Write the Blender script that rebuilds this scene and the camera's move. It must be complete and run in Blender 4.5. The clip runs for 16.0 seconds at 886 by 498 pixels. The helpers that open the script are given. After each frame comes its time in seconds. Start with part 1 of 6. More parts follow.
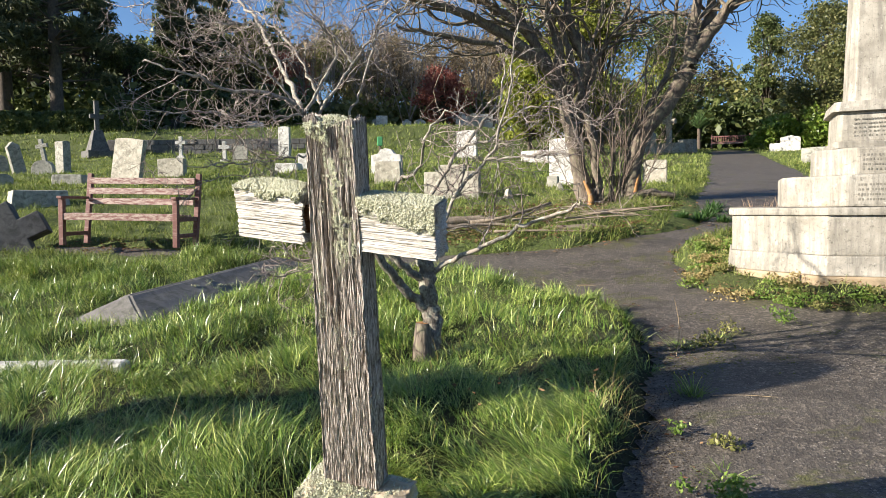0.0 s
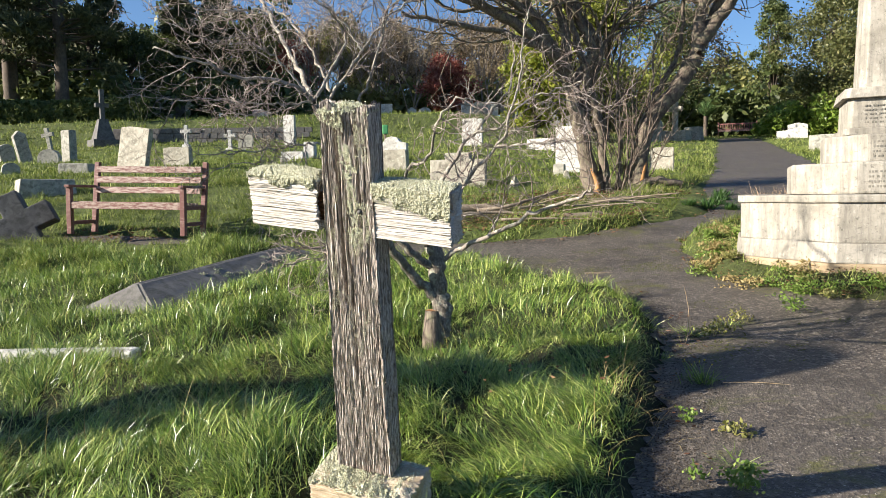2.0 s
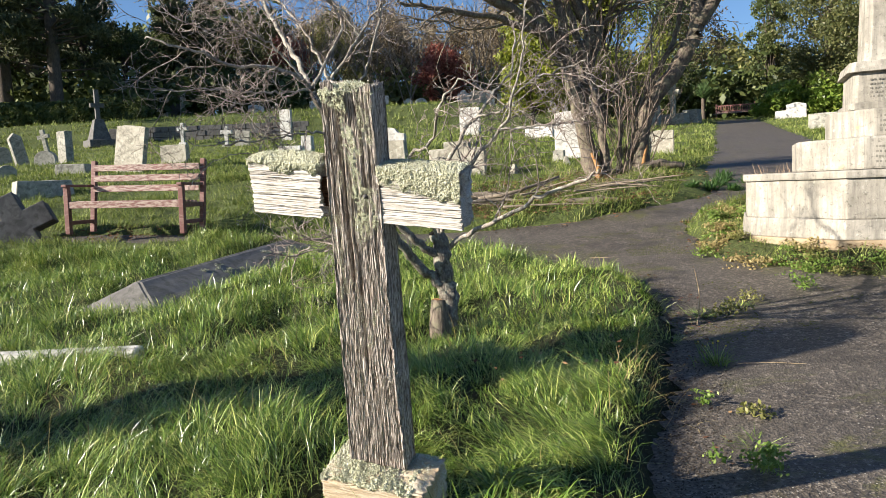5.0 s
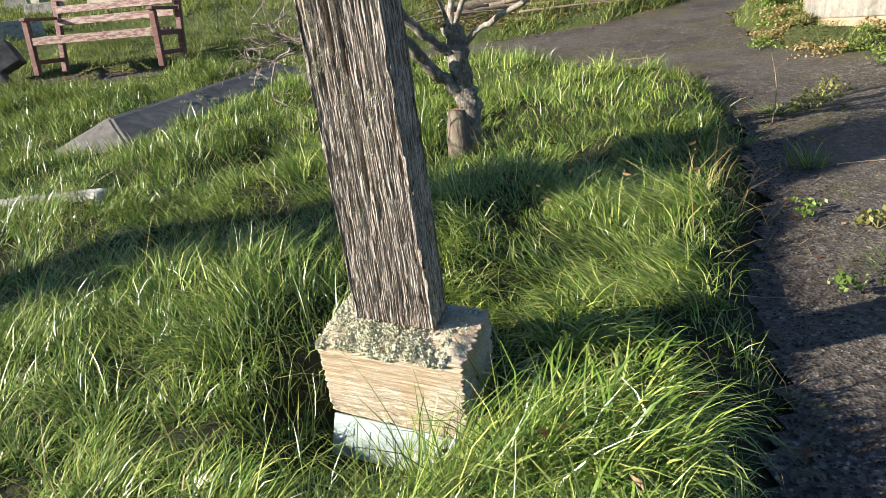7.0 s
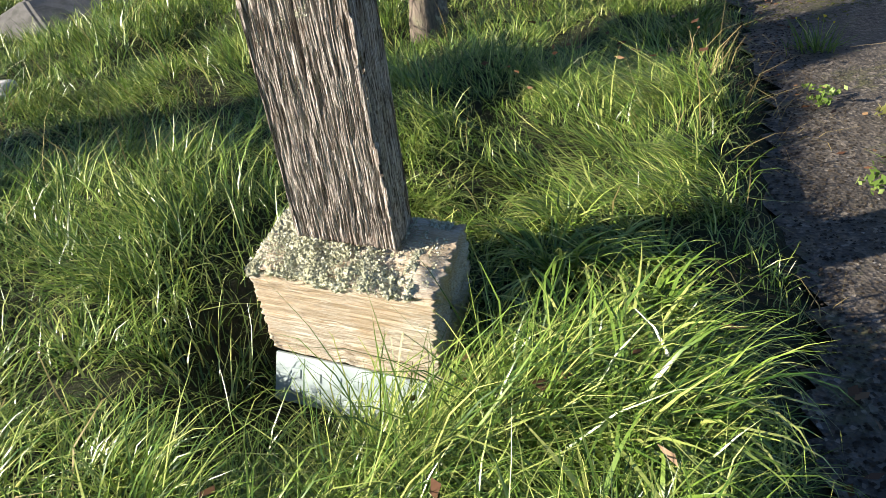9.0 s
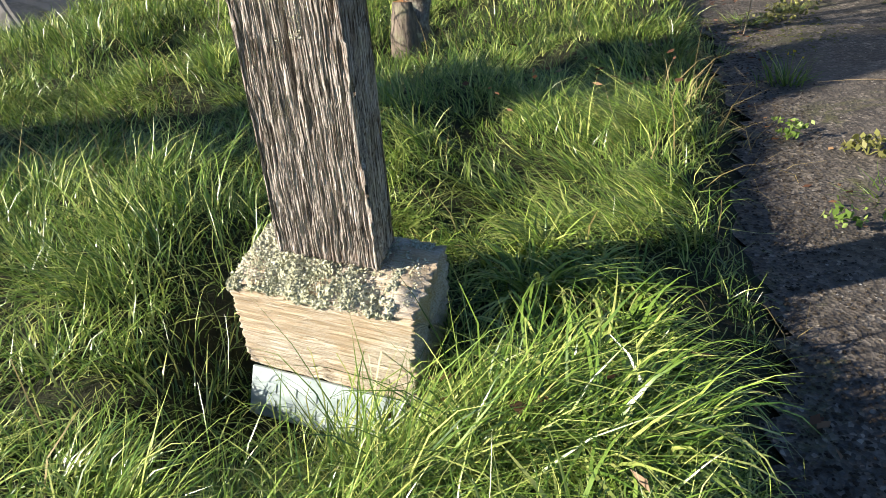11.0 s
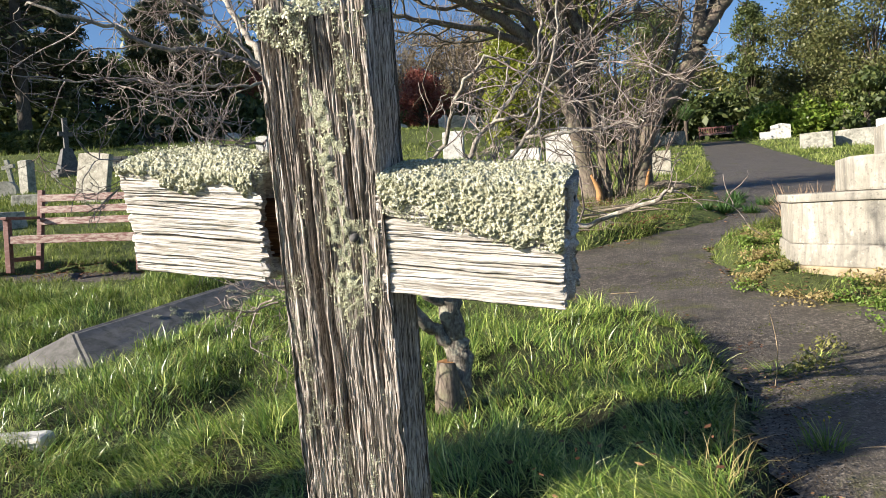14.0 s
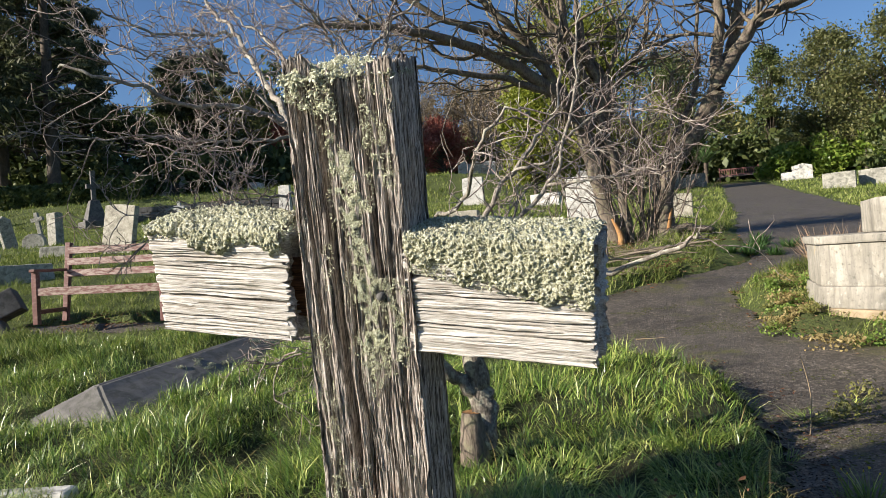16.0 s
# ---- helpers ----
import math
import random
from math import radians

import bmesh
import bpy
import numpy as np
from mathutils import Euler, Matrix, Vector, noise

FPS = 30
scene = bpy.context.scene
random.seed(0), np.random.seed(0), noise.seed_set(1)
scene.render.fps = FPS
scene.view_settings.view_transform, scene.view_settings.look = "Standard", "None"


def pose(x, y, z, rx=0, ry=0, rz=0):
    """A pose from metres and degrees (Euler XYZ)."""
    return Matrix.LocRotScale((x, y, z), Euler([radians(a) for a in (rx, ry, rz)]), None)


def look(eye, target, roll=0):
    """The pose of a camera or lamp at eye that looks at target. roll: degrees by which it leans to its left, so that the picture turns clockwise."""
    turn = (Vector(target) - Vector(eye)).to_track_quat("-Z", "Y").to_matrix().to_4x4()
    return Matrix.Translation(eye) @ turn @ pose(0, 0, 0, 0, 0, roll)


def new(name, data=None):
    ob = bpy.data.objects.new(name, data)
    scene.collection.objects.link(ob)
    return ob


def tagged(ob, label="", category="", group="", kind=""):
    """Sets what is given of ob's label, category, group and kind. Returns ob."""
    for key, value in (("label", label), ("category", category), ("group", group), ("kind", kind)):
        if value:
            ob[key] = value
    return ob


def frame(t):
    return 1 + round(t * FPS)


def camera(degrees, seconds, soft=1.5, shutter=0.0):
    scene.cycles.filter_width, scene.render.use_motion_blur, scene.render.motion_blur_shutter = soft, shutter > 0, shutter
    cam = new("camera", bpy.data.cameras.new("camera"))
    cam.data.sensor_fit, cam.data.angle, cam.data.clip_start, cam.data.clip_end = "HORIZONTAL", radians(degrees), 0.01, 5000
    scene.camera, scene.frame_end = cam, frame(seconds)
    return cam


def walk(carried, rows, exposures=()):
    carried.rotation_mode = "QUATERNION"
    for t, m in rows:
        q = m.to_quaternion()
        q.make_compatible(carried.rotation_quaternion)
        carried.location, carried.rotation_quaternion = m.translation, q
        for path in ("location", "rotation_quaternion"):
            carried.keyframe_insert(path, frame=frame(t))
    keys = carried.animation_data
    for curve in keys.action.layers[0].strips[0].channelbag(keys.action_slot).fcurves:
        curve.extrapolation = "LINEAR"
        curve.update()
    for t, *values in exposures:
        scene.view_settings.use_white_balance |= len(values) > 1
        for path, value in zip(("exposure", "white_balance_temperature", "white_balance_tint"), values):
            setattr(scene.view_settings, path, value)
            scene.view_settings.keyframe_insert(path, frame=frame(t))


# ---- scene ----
cam = camera(62.4, 16.0, soft=0.6)
PATH = [
    (0, (0.210, 0.185, 1.038), (0.419, 2.171, 0.925), -0.8),
    (0.5, (0.211, 0.185, 1.034), (0.422, 2.170, 0.921), -0.6),
    (1, (0.207, 0.182, 1.034), (0.420, 2.166, 0.911), -0.5),
    (1.5, (0.191, 0.184, 1.031), (0.399, 2.168, 0.898), -0.6),
    (2, (0.183, 0.191, 1.033), (0.378, 2.175, 0.889), -0.9),
    (2.5, (0.176, 0.190, 1.035), (0.364, 2.176, 0.887), -1.3),
    (3, (0.170, 0.199, 1.032), (0.356, 2.184, 0.890), -1.7),
    (5.3, (0.163, 0.307, 0.998), (0.358, 2.289, 0.816), -2.9),
    (5.5, (0.173, 0.381, 0.987), (0.367, 2.359, 0.765), -3.1),
    (6, (0.218, 0.613, 0.929), (0.393, 2.581, 0.616), -3.7),
    (6.5, (0.210, 0.805, 0.880), (0.355, 2.754, 0.458), -5.1),
    (7, (0.177, 0.998, 0.797), (0.296, 2.899, 0.187), -6.5),
    (7.5, (0.156, 1.135, 0.752), (0.292, 2.993, 0.023), -6.6),
    (8, (0.179, 1.220, 0.743), (0.317, 3.040, -0.075), -6.1),
    (8.5, (0.192, 1.297, 0.700), (0.351, 3.100, -0.150), -6.0),
    (9, (0.196, 1.324, 0.691), (0.374, 3.114, -0.183), -6.4),
    (11.5, (0.173, 1.311, 0.740), (0.449, 3.108, -0.094), -3.0),
    (12, (0.177, 1.305, 0.836), (0.446, 3.174, 0.177), -4.0),
    (12.5, (0.174, 1.298, 0.902), (0.447, 3.229, 0.455), -4.6),
    (13, (0.164, 1.284, 0.956), (0.435, 3.244, 0.665), -4.3),
    (13.5, (0.160, 1.284, 0.988), (0.421, 3.258, 0.797), -3.8),
    (14, (0.148, 1.285, 1.019), (0.397, 3.266, 0.919), -3.4),
    (14.5, (0.138, 1.294, 1.030), (0.375, 3.280, 0.995), -3.5),
    (15, (0.136, 1.296, 1.037), (0.359, 3.283, 1.050), -3.9),
    (15.5, (0.139, 1.292, 1.038), (0.349, 3.280, 1.066), -4.1),
    (16, (0.142, 1.293, 1.035), (0.343, 3.282, 1.062), -4.2),
]
walk(cam, [(t, look(eye, target, roll)) for t, eye, target, roll in PATH],
     [(0, 1.44, 6550, 13), (3, 1.43, 6550, 13), (5.5, 1.36, 6550, 13), (7, 1.36, 6550, 13), (9, 1.35, 6550, 13), (11.5, 1.40, 6550, 13), (12.5, 1.55, 6550, 13), (13.2, 1.53, 6550, 13), (14, 1.33, 6550, 13), (15, 1.14, 6550, 13), (16, 1.03, 6550, 13)])

# ---- daylight ----
SUN_AZ, SUN_EL = 10.0, 22.0          # the sun stands towards -x, a little behind the first eye
to_sun = Vector((-math.cos(radians(SUN_AZ)) * math.cos(radians(SUN_EL)), -math.sin(radians(SUN_AZ)) * math.cos(radians(SUN_EL)), math.sin(radians(SUN_EL))))
sun = new("sun", bpy.data.lights.new("sun", "SUN"))
sun.data.energy, sun.data.angle, sun.data.color = 5.0, radians(0.55), (1.0, 0.925, 0.80)
sun.rotation_euler = to_sun.to_track_quat("Z", "Y").to_euler()
world = bpy.data.worlds.new("sky")
scene.world = world
world.use_nodes = True
wn = world.node_tree.nodes
sky = wn.new("ShaderNodeTexSky")
sky.sky_type, sky.sun_disc = "NISHITA", False
sky.sun_elevation, sky.sun_rotation = radians(SUN_EL), math.atan2(to_sun.x, to_sun.y)
sky.air_density, sky.dust_density, sky.ozone_density = 1.0, 0.5, 6.0
wn["Background"].inputs["Strength"].default_value = 0.060
world.node_tree.links.new(sky.outputs["Color"], wn["Background"].inputs["Color"])


# ---- materials ----
class Mat:
    """A small builder for procedural node materials."""

    def __init__(self, name, rough=0.8, metal=0.0, spec=0.3):
        self.m = bpy.data.materials.new(name)
        self.m.use_nodes = True
        self.t = self.m.node_tree
        self.b = self.t.nodes["Principled BSDF"]
        self.b.inputs["Roughness"].default_value = rough
        self.b.inputs["Metallic"].default_value = metal
        self.b.inputs["Specular IOR Level"].default_value = spec

    def node(self, kind, **sets):
        n = self.t.nodes.new("ShaderNode" + kind)
        for k, v in sets.items():
            n.inputs[k.replace("_", " ")].default_value = v
        return n

    def link(self, a, b):
        self.t.links.new(a, b)

    def coords(self, scale=(1, 1, 1), which="Object"):
        c, m = self.node("TexCoord"), self.node("Mapping")
        m.inputs["Scale"].default_value = scale
        self.link(c.outputs[which], m.inputs["Vector"])
        return m.outputs["Vector"]

    def noise(self, vec, scale, detail=4.0, rough=0.55, distort=0.0):
        n = self.node("TexNoise", Scale=scale, Detail=detail, Roughness=rough, Distortion=distort)
        self.link(vec, n.inputs["Vector"])
        return n.outputs["Fac"]

    def ramp(self, fac, stops):
        r = self.node("ValToRGB")
        e = r.color_ramp.elements
        while len(e) < len(stops):
            e.new(0.5)
        for el, (p, c) in zip(e, stops):
            el.position, el.color = p, (*c, 1) if len(c) == 3 else c
        self.link(fac, r.inputs["Fac"])
        return r.outputs["Color"]

    def mix(self, fac, a, b, mode="MIX"):
        n = self.node("Mix")
        n.data_type, n.blend_type = "RGBA", mode
        for sock, v in ((n.inputs["Factor"], fac), (n.inputs[6], a), (n.inputs[7], b)):
            if isinstance(v, (int, float)):
                sock.default_value = v
            elif isinstance(v, tuple):
                sock.default_value = (*v, 1)
            else:
                self.link(v, sock)
        return n.outputs[2]

    def color(self, c):
        if isinstance(c, tuple):
            self.b.inputs["Base Color"].default_value = (*c, 1)
        else:
            self.link(c, self.b.inputs["Base Color"])
        return self

    def bump(self, fac, strength=0.4, dist=0.01):
        n = self.node("Bump", Strength=strength, Distance=dist)
        self.link(fac, n.inputs["Height"])
        self.link(n.outputs["Normal"], self.b.inputs["Normal"])
        return self


def stone_mat(name, dark, mid, light, stain=(0.10, 0.10, 0.08), lichen=None, scale=1.0, rough=0.85):
    k = Mat(name, rough)
    v = k.coords()
    big, fine, mid_n = k.noise(v, 2.2 * scale, 5), k.noise(v, 60 * scale, 4), k.noise(v, 9 * scale, 6, 0.65)
    c = k.ramp(big, [(0.3, dark), (0.5, mid), (0.72, light)])
    c = k.mix(0.35, c, k.ramp(mid_n, [(0.3, dark), (0.7, light)]))
    c = k.mix(k.ramp(k.noise(v, 5.5 * scale, 8, 0.7, 0.6), [(0.47, (0, 0, 0)), (0.63, (0.8, 0.8, 0.8))]), c, stain)
    if lichen:
        c = k.mix(k.ramp(k.noise(v, 14 * scale, 6, 0.7), [(0.58, (0, 0, 0)), (0.66, (0.9, 0.9, 0.9))]), c, lichen)
    k.color(c)
    k.bump(k.mix(0.5, fine, mid_n), 0.35, 0.01)
    return k.m


def limestone_mat():
    """Old limestone: grey weather streaks down the faces, dark spots, sandy where the skin has gone."""
    k = Mat("weathered_limestone", 0.9, 0, 0.2)
    v, run = k.coords(), k.coords((1, 1, 0.10))
    patch, spot, fine = k.noise(v, 3.0, 7, 0.68), k.noise(v, 34, 6, 0.75), k.noise(v, 130, 4, 0.6)
    streak = k.noise(run, 16, 7, 0.68, 0.3)
    c = k.ramp(patch, [(0.32, (0.20, 0.187, 0.152)), (0.5, (0.31, 0.288, 0.24)), (0.68, (0.42, 0.397, 0.337))])
    c = k.mix(k.ramp(streak, [(0.44, (0, 0, 0)), (0.64, (0.7, 0.7, 0.7))]), c, (0.15, 0.142, 0.122))
    c = k.mix(k.ramp(spot, [(0.55, (0, 0, 0)), (0.66, (0.75, 0.75, 0.75))]), c, (0.11, 0.105, 0.088))
    c = k.mix(k.ramp(k.noise(v, 21, 6, 0.7), [(0.60, (0, 0, 0)), (0.68, (0.6, 0.6, 0.6))]), c, (0.47, 0.46, 0.40))
    c = k.mix(k.ramp(k.noise(v, 4.2, 5, 0.6), [(0.66, (0, 0, 0)), (0.72, (0.45, 0.45, 0.45))]), c, (0.42, 0.29, 0.10))
    k.color(c)
    k.bump(k.mix(0.5, fine, spot), 0.5, 0.012)
    return k.m


def leaf_mat(name, a, b, c, translucent=0.35, rough=0.5, spec=0.35, patch=(0.35, 0.7)):
    """Leaves and blades: the colour differs from piece to piece, and some light passes through."""
    k = Mat(name, rough, 0, spec)
    g = k.node("NewGeometry")
    col = k.ramp(g.outputs["Random Per Island"], [(0.0, a), (0.55, b), (1.0, c)])
    v = k.coords()
    col = k.mix(k.ramp(k.noise(v, 1.3, 3), [(patch[0], (0, 0, 0)), (patch[1], (0.6, 0.6, 0.6))]), col, a)
    k.color(col)
    tr, ms = k.node("BsdfTranslucent"), k.node("MixShader", Fac=translucent)
    k.link(col, tr.inputs["Color"])
    k.link(k.b.outputs["BSDF"], ms.inputs[1])
    k.link(tr.outputs["BSDF"], ms.inputs[2])
    k.link(ms.outputs["Shader"], k.t.nodes["Material Output"].inputs["Surface"])
    return k.m


def bark_mat(name, dark, light, moss=None, scale=1.0):
    k = Mat(name, 0.85)
    v = k.coords((1, 1, 0.25))
    n1, n2 = k.noise(v, 55 * scale, 5, 0.65), k.noise(k.coords(), 7 * scale, 4)
    c = k.ramp(n1, [(0.3, dark), (0.7, light)])
    c = k.mix(k.ramp(n2, [(0.45, (0, 0, 0)), (0.65, (0.55, 0.55, 0.55))]), c, dark)
    if moss:
        c = k.mix(k.ramp(k.noise(k.coords(), 11 * scale, 6, 0.7), [(0.5, (0, 0, 0)), (0.62, (0.8, 0.8, 0.8))]), c, moss)
    k.color(c).bump(n1, 0.6, 0.012)
    return k.m


def wood_mat(name, axis, dark, mid, light, brown=(0.13, 0.075, 0.04), brown_at=0.6, fine=420.0):
    """Old grey oak: pale fibres and dark brown checks along one axis (0 x, 2 z), warm in the broken places."""
    k = Mat(name, 0.88, 0, 0.2)
    s = [1, 1, 1]
    s[axis] = 0.03
    v = k.coords(tuple(s))
    n1, n2, n3 = k.noise(v, fine * 1.7, 5, 0.7, 0.1), k.noise(v, fine * .6, 6, 0.7, 0.15), k.noise(k.coords(), 6, 5, 0.65)
    c = k.ramp(n2, [(0.40, dark), (0.49, mid), (0.60, light)])
    c = k.mix(0.5, c, k.ramp(n1, [(0.45, dark), (0.55, light)]))
    c = k.mix(k.ramp(n3, [(brown_at, (0, 0, 0)), (brown_at + 0.15, (0.55, 0.55, 0.55))]), c, brown)
    k.color(c).bump(k.mix(0.5, n2, n1), 1.0, 0.0045)
    return k.m


def tarmac_mat():
    """Worn tarmac: pale and dark stone chips, brown dirt, damp dark patches and moss."""
    k = Mat("old_tarmac", 0.62, 0, 0.5)
    v = k.coords()
    vo, vb = k.node("TexVoronoi", Scale=105.0), k.node("TexVoronoi", Scale=44.0)
    k.link(v, vo.inputs["Vector"])
    k.link(v, vb.inputs["Vector"])
    grit = k.ramp(vo.outputs["Color"], [(0.15, (0.014, 0.012, 0.009)), (0.45, (0.052, 0.042, 0.031)), (0.75, (0.13, 0.108, 0.082)), (0.92, (0.50, 0.445, 0.36))])
    big = k.ramp(vb.outputs["Color"], [(0.2, (0.018, 0.015, 0.012)), (0.6, (0.066, 0.053, 0.040)), (0.92, (0.28, 0.24, 0.19))])
    c = k.mix(0.5, grit, big)
    c = k.mix(k.ramp(k.noise(v, 0.8, 6, 0.62), [(0.40, (0, 0, 0)), (0.66, (0.6, 0.6, 0.6))]), c, (0.108, 0.094, 0.076))
    c = k.mix(k.ramp(k.noise(v, 2.6, 8, 0.72, 0.4), [(0.48, (0, 0, 0)), (0.64, (0.8, 0.8, 0.8))]), c, (0.036, 0.030, 0.023))
    c = k.mix(k.ramp(k.noise(v, 17, 7, 0.75), [(0.54, (0, 0, 0)), (0.66, (0.75, 0.75, 0.75))]), c, (0.028, 0.024, 0.018))
    moss = k.ramp(k.noise(v, 1.7, 9, 0.76, 0.6), [(0.555, (0, 0, 0)), (0.64, (0.9, 0.9, 0.9))])
    c = k.mix(moss, c, k.mix(k.noise(v, 60, 4), (0.038, 0.042, 0.012), (0.13, 0.125, 0.035)))
    k.color(c)
    k.bump(k.mix(0.5, k.mix(0.5, vo.outputs["Distance"], vb.outputs["Distance"]), k.noise(v, 17, 7, 0.75)), 1.0, 0.014)
    return k.m


def turf_mat():
    k = Mat("turf_soil", 0.95)
    v = k.coords()
    n1, n2 = k.noise(v, 1.6, 6, 0.6), k.noise(v, 26, 6, 0.7)
    c = k.ramp(n2, [(0.3, (0.03, 0.04, 0.012)), (0.55, (0.08, 0.105, 0.026)), (0.75, (0.16, 0.18, 0.06))])
    c = k.mix(k.ramp(n1, [(0.5, (0, 0, 0)), (0.72, (0.5, 0.5, 0.5))]), c, (0.095, 0.115, 0.03))
    # soil colour darkens at low y, painting in shade between the near blades
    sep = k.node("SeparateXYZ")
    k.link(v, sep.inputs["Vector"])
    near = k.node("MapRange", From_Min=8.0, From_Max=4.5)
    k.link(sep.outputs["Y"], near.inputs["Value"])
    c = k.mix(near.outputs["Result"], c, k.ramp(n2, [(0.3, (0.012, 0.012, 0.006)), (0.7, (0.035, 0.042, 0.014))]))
    k.color(c).bump(n2, 0.8, 0.04)
    return k.m


M_TURF, M_TARMAC = turf_mat(), tarmac_mat()
M_GRASS = leaf_mat("grass_blades", (0.035, 0.088, 0.013), (0.192, 0.302, 0.045), (0.53, 0.56, 0.17), 0.12, 0.32, 0.55, (0.5, 0.85))
M_LAWN = leaf_mat("lawn_blades", (0.085, 0.125, 0.024), (0.20, 0.255, 0.055), (0.42, 0.43, 0.16), 0.25, 0.7, 0.2)
M_STRAW = leaf_mat("dry_grass", (0.26, 0.20, 0.08), (0.38, 0.31, 0.13), (0.45, 0.36, 0.18), 0.3, 0.6)
M_POST = wood_mat("grey_oak_upright", 2, (0.030, 0.020, 0.013), (0.25, 0.20, 0.16), (0.74, 0.67, 0.60), (0.16, 0.085, 0.045), 0.55)
M_BEAM = wood_mat("bleached_oak_arm", 0, (0.30, 0.265, 0.22), (0.62, 0.58, 0.52), (0.80, 0.77, 0.71), (0.46, 0.43, 0.37), 0.62, 330.0)
M_BLOCK = wood_mat("pale_oak_block", 0, (0.30, 0.22, 0.13), (0.57, 0.50, 0.38), (0.72, 0.66, 0.54), (0.42, 0.30, 0.17), 0.48)
M_LICHEN = leaf_mat("grey_green_lichen", (0.30, 0.30, 0.18), (0.50, 0.51, 0.36), (0.74, 0.74, 0.59), 0.05, 0.95, 0.1)
M_HEART = wood_mat("red_brown_heartwood", 0, (0.05, 0.022, 0.012), (0.14, 0.062, 0.03), (0.26, 0.125, 0.06))
M_LIME = limestone_mat()
M_GREY = stone_mat("grey_headstone", (0.20, 0.195, 0.165), (0.33, 0.32, 0.27), (0.47, 0.45, 0.385), (0.10, 0.10, 0.08), (0.42, 0.43, 0.32), 1.4)
M_WHITE = stone_mat("white_marble", (0.38, 0.37, 0.335), (0.53, 0.52, 0.475), (0.66, 0.65, 0.61), (0.22, 0.215, 0.185), None, 1.4)
M_DARKST = stone_mat("dark_granite", (0.07, 0.068, 0.065), (0.12, 0.115, 0.11), (0.18, 0.175, 0.165), (0.05, 0.05, 0.045), (0.11, 0.11, 0.09), 1.6)
M_LEDGER = stone_mat("damp_ledger_stone", (0.095, 0.09, 0.08), (0.15, 0.142, 0.128), (0.21, 0.20, 0.178), (0.06, 0.06, 0.045), (0.13, 0.13, 0.105), 1.6, 0.6)
M_CRSTONE = stone_mat("lichened_sandstone", (0.24, 0.22, 0.17), (0.36, 0.335, 0.27), (0.48, 0.455, 0.38), (0.14, 0.13, 0.10), (0.52, 0.53, 0.42), 1.3)
M_SANDFOOT = stone_mat("sandy_concrete", (0.24, 0.18, 0.11), (0.34, 0.26, 0.165), (0.42, 0.33, 0.22), (0.16, 0.13, 0.08))
M_LETTER = stone_mat("cut_letters", (0.14, 0.13, 0.108), (0.19, 0.178, 0.148), (0.25, 0.235, 0.198))
M_BARK = bark_mat("grey_brown_bark", (0.055, 0.043, 0.033), (0.235, 0.19, 0.145), (0.20, 0.19, 0.12))
M_TRUNK = bark_mat("mottled_grey_bark", (0.055, 0.045, 0.036), (0.30, 0.265, 0.215), (0.36, 0.355, 0.27), 2.2)
M_LIMB = bark_mat("pale_lichened_limb", (0.13, 0.105, 0.085), (0.44, 0.40, 0.335), (0.46, 0.45, 0.36), 2.4)
M_TWIG = bark_mat("brown_grey_twig", (0.10, 0.068, 0.06), (0.42, 0.355, 0.31), (0.50, 0.46, 0.385), 2.0)
M_SUCKER = bark_mat("brown_sucker", (0.09, 0.066, 0.052), (0.30, 0.24, 0.19), None, 2.0)
M_DEADW = bark_mat("dead_grey_wood", (0.12, 0.09, 0.065), (0.33, 0.28, 0.21), None, 1.5)
M_FARBARK = bark_mat("dark_far_bark", (0.05, 0.04, 0.032), (0.15, 0.12, 0.09), None, 0.5)
M_CUT = bark_mat("split_orange_heartwood", (0.25, 0.12, 0.045), (0.48, 0.27, 0.11), None, 2.0)


def bench_mat(name, worn, at):
    k = Mat(name, 0.6)
    v = k.coords((0.25, 1, 1))
    n = k.noise(v, 38, 7, 0.72)
    c = k.mix(k.ramp(k.noise(k.coords(), 5, 4), [(0.3, (0.1, 0.1, 0.1)), (0.7, (0.9, 0.9, 0.9))]), (0.11, 0.045, 0.038), (0.19, 0.085, 0.07))
    c = k.mix(k.ramp(n, [(at, (0, 0, 0)), (at + 0.14, (0.85, 0.85, 0.85))]), c, worn)
    k.color(c).bump(n, 0.4, 0.003)
    return k.m


M_BENCH = bench_mat("maroon_bench_paint", (0.28, 0.18, 0.15), 0.50)
M_SLAT = bench_mat("worn_red_brown_slat", (0.40, 0.32, 0.265), 0.43)


# ---- builders ----
def finish(ob, mat, smooth):
    ob.data.materials.append(mat)
    if smooth:
        ob.data.polygons.foreach_set("use_smooth", [True] * len(ob.data.polygons))
    return ob


def part(name, bm, mat, parent=None, label="", smooth=False):
    """Link a bmesh as one mesh object under a thing or a part."""
    me = bpy.data.meshes.new(name)
    bmesh.ops.recalc_face_normals(bm, faces=bm.faces)
    bm.to_mesh(me)
    bm.free()
    ob = finish(new(name, me), mat, smooth)
    ob.parent = parent
    return tagged(ob, label)


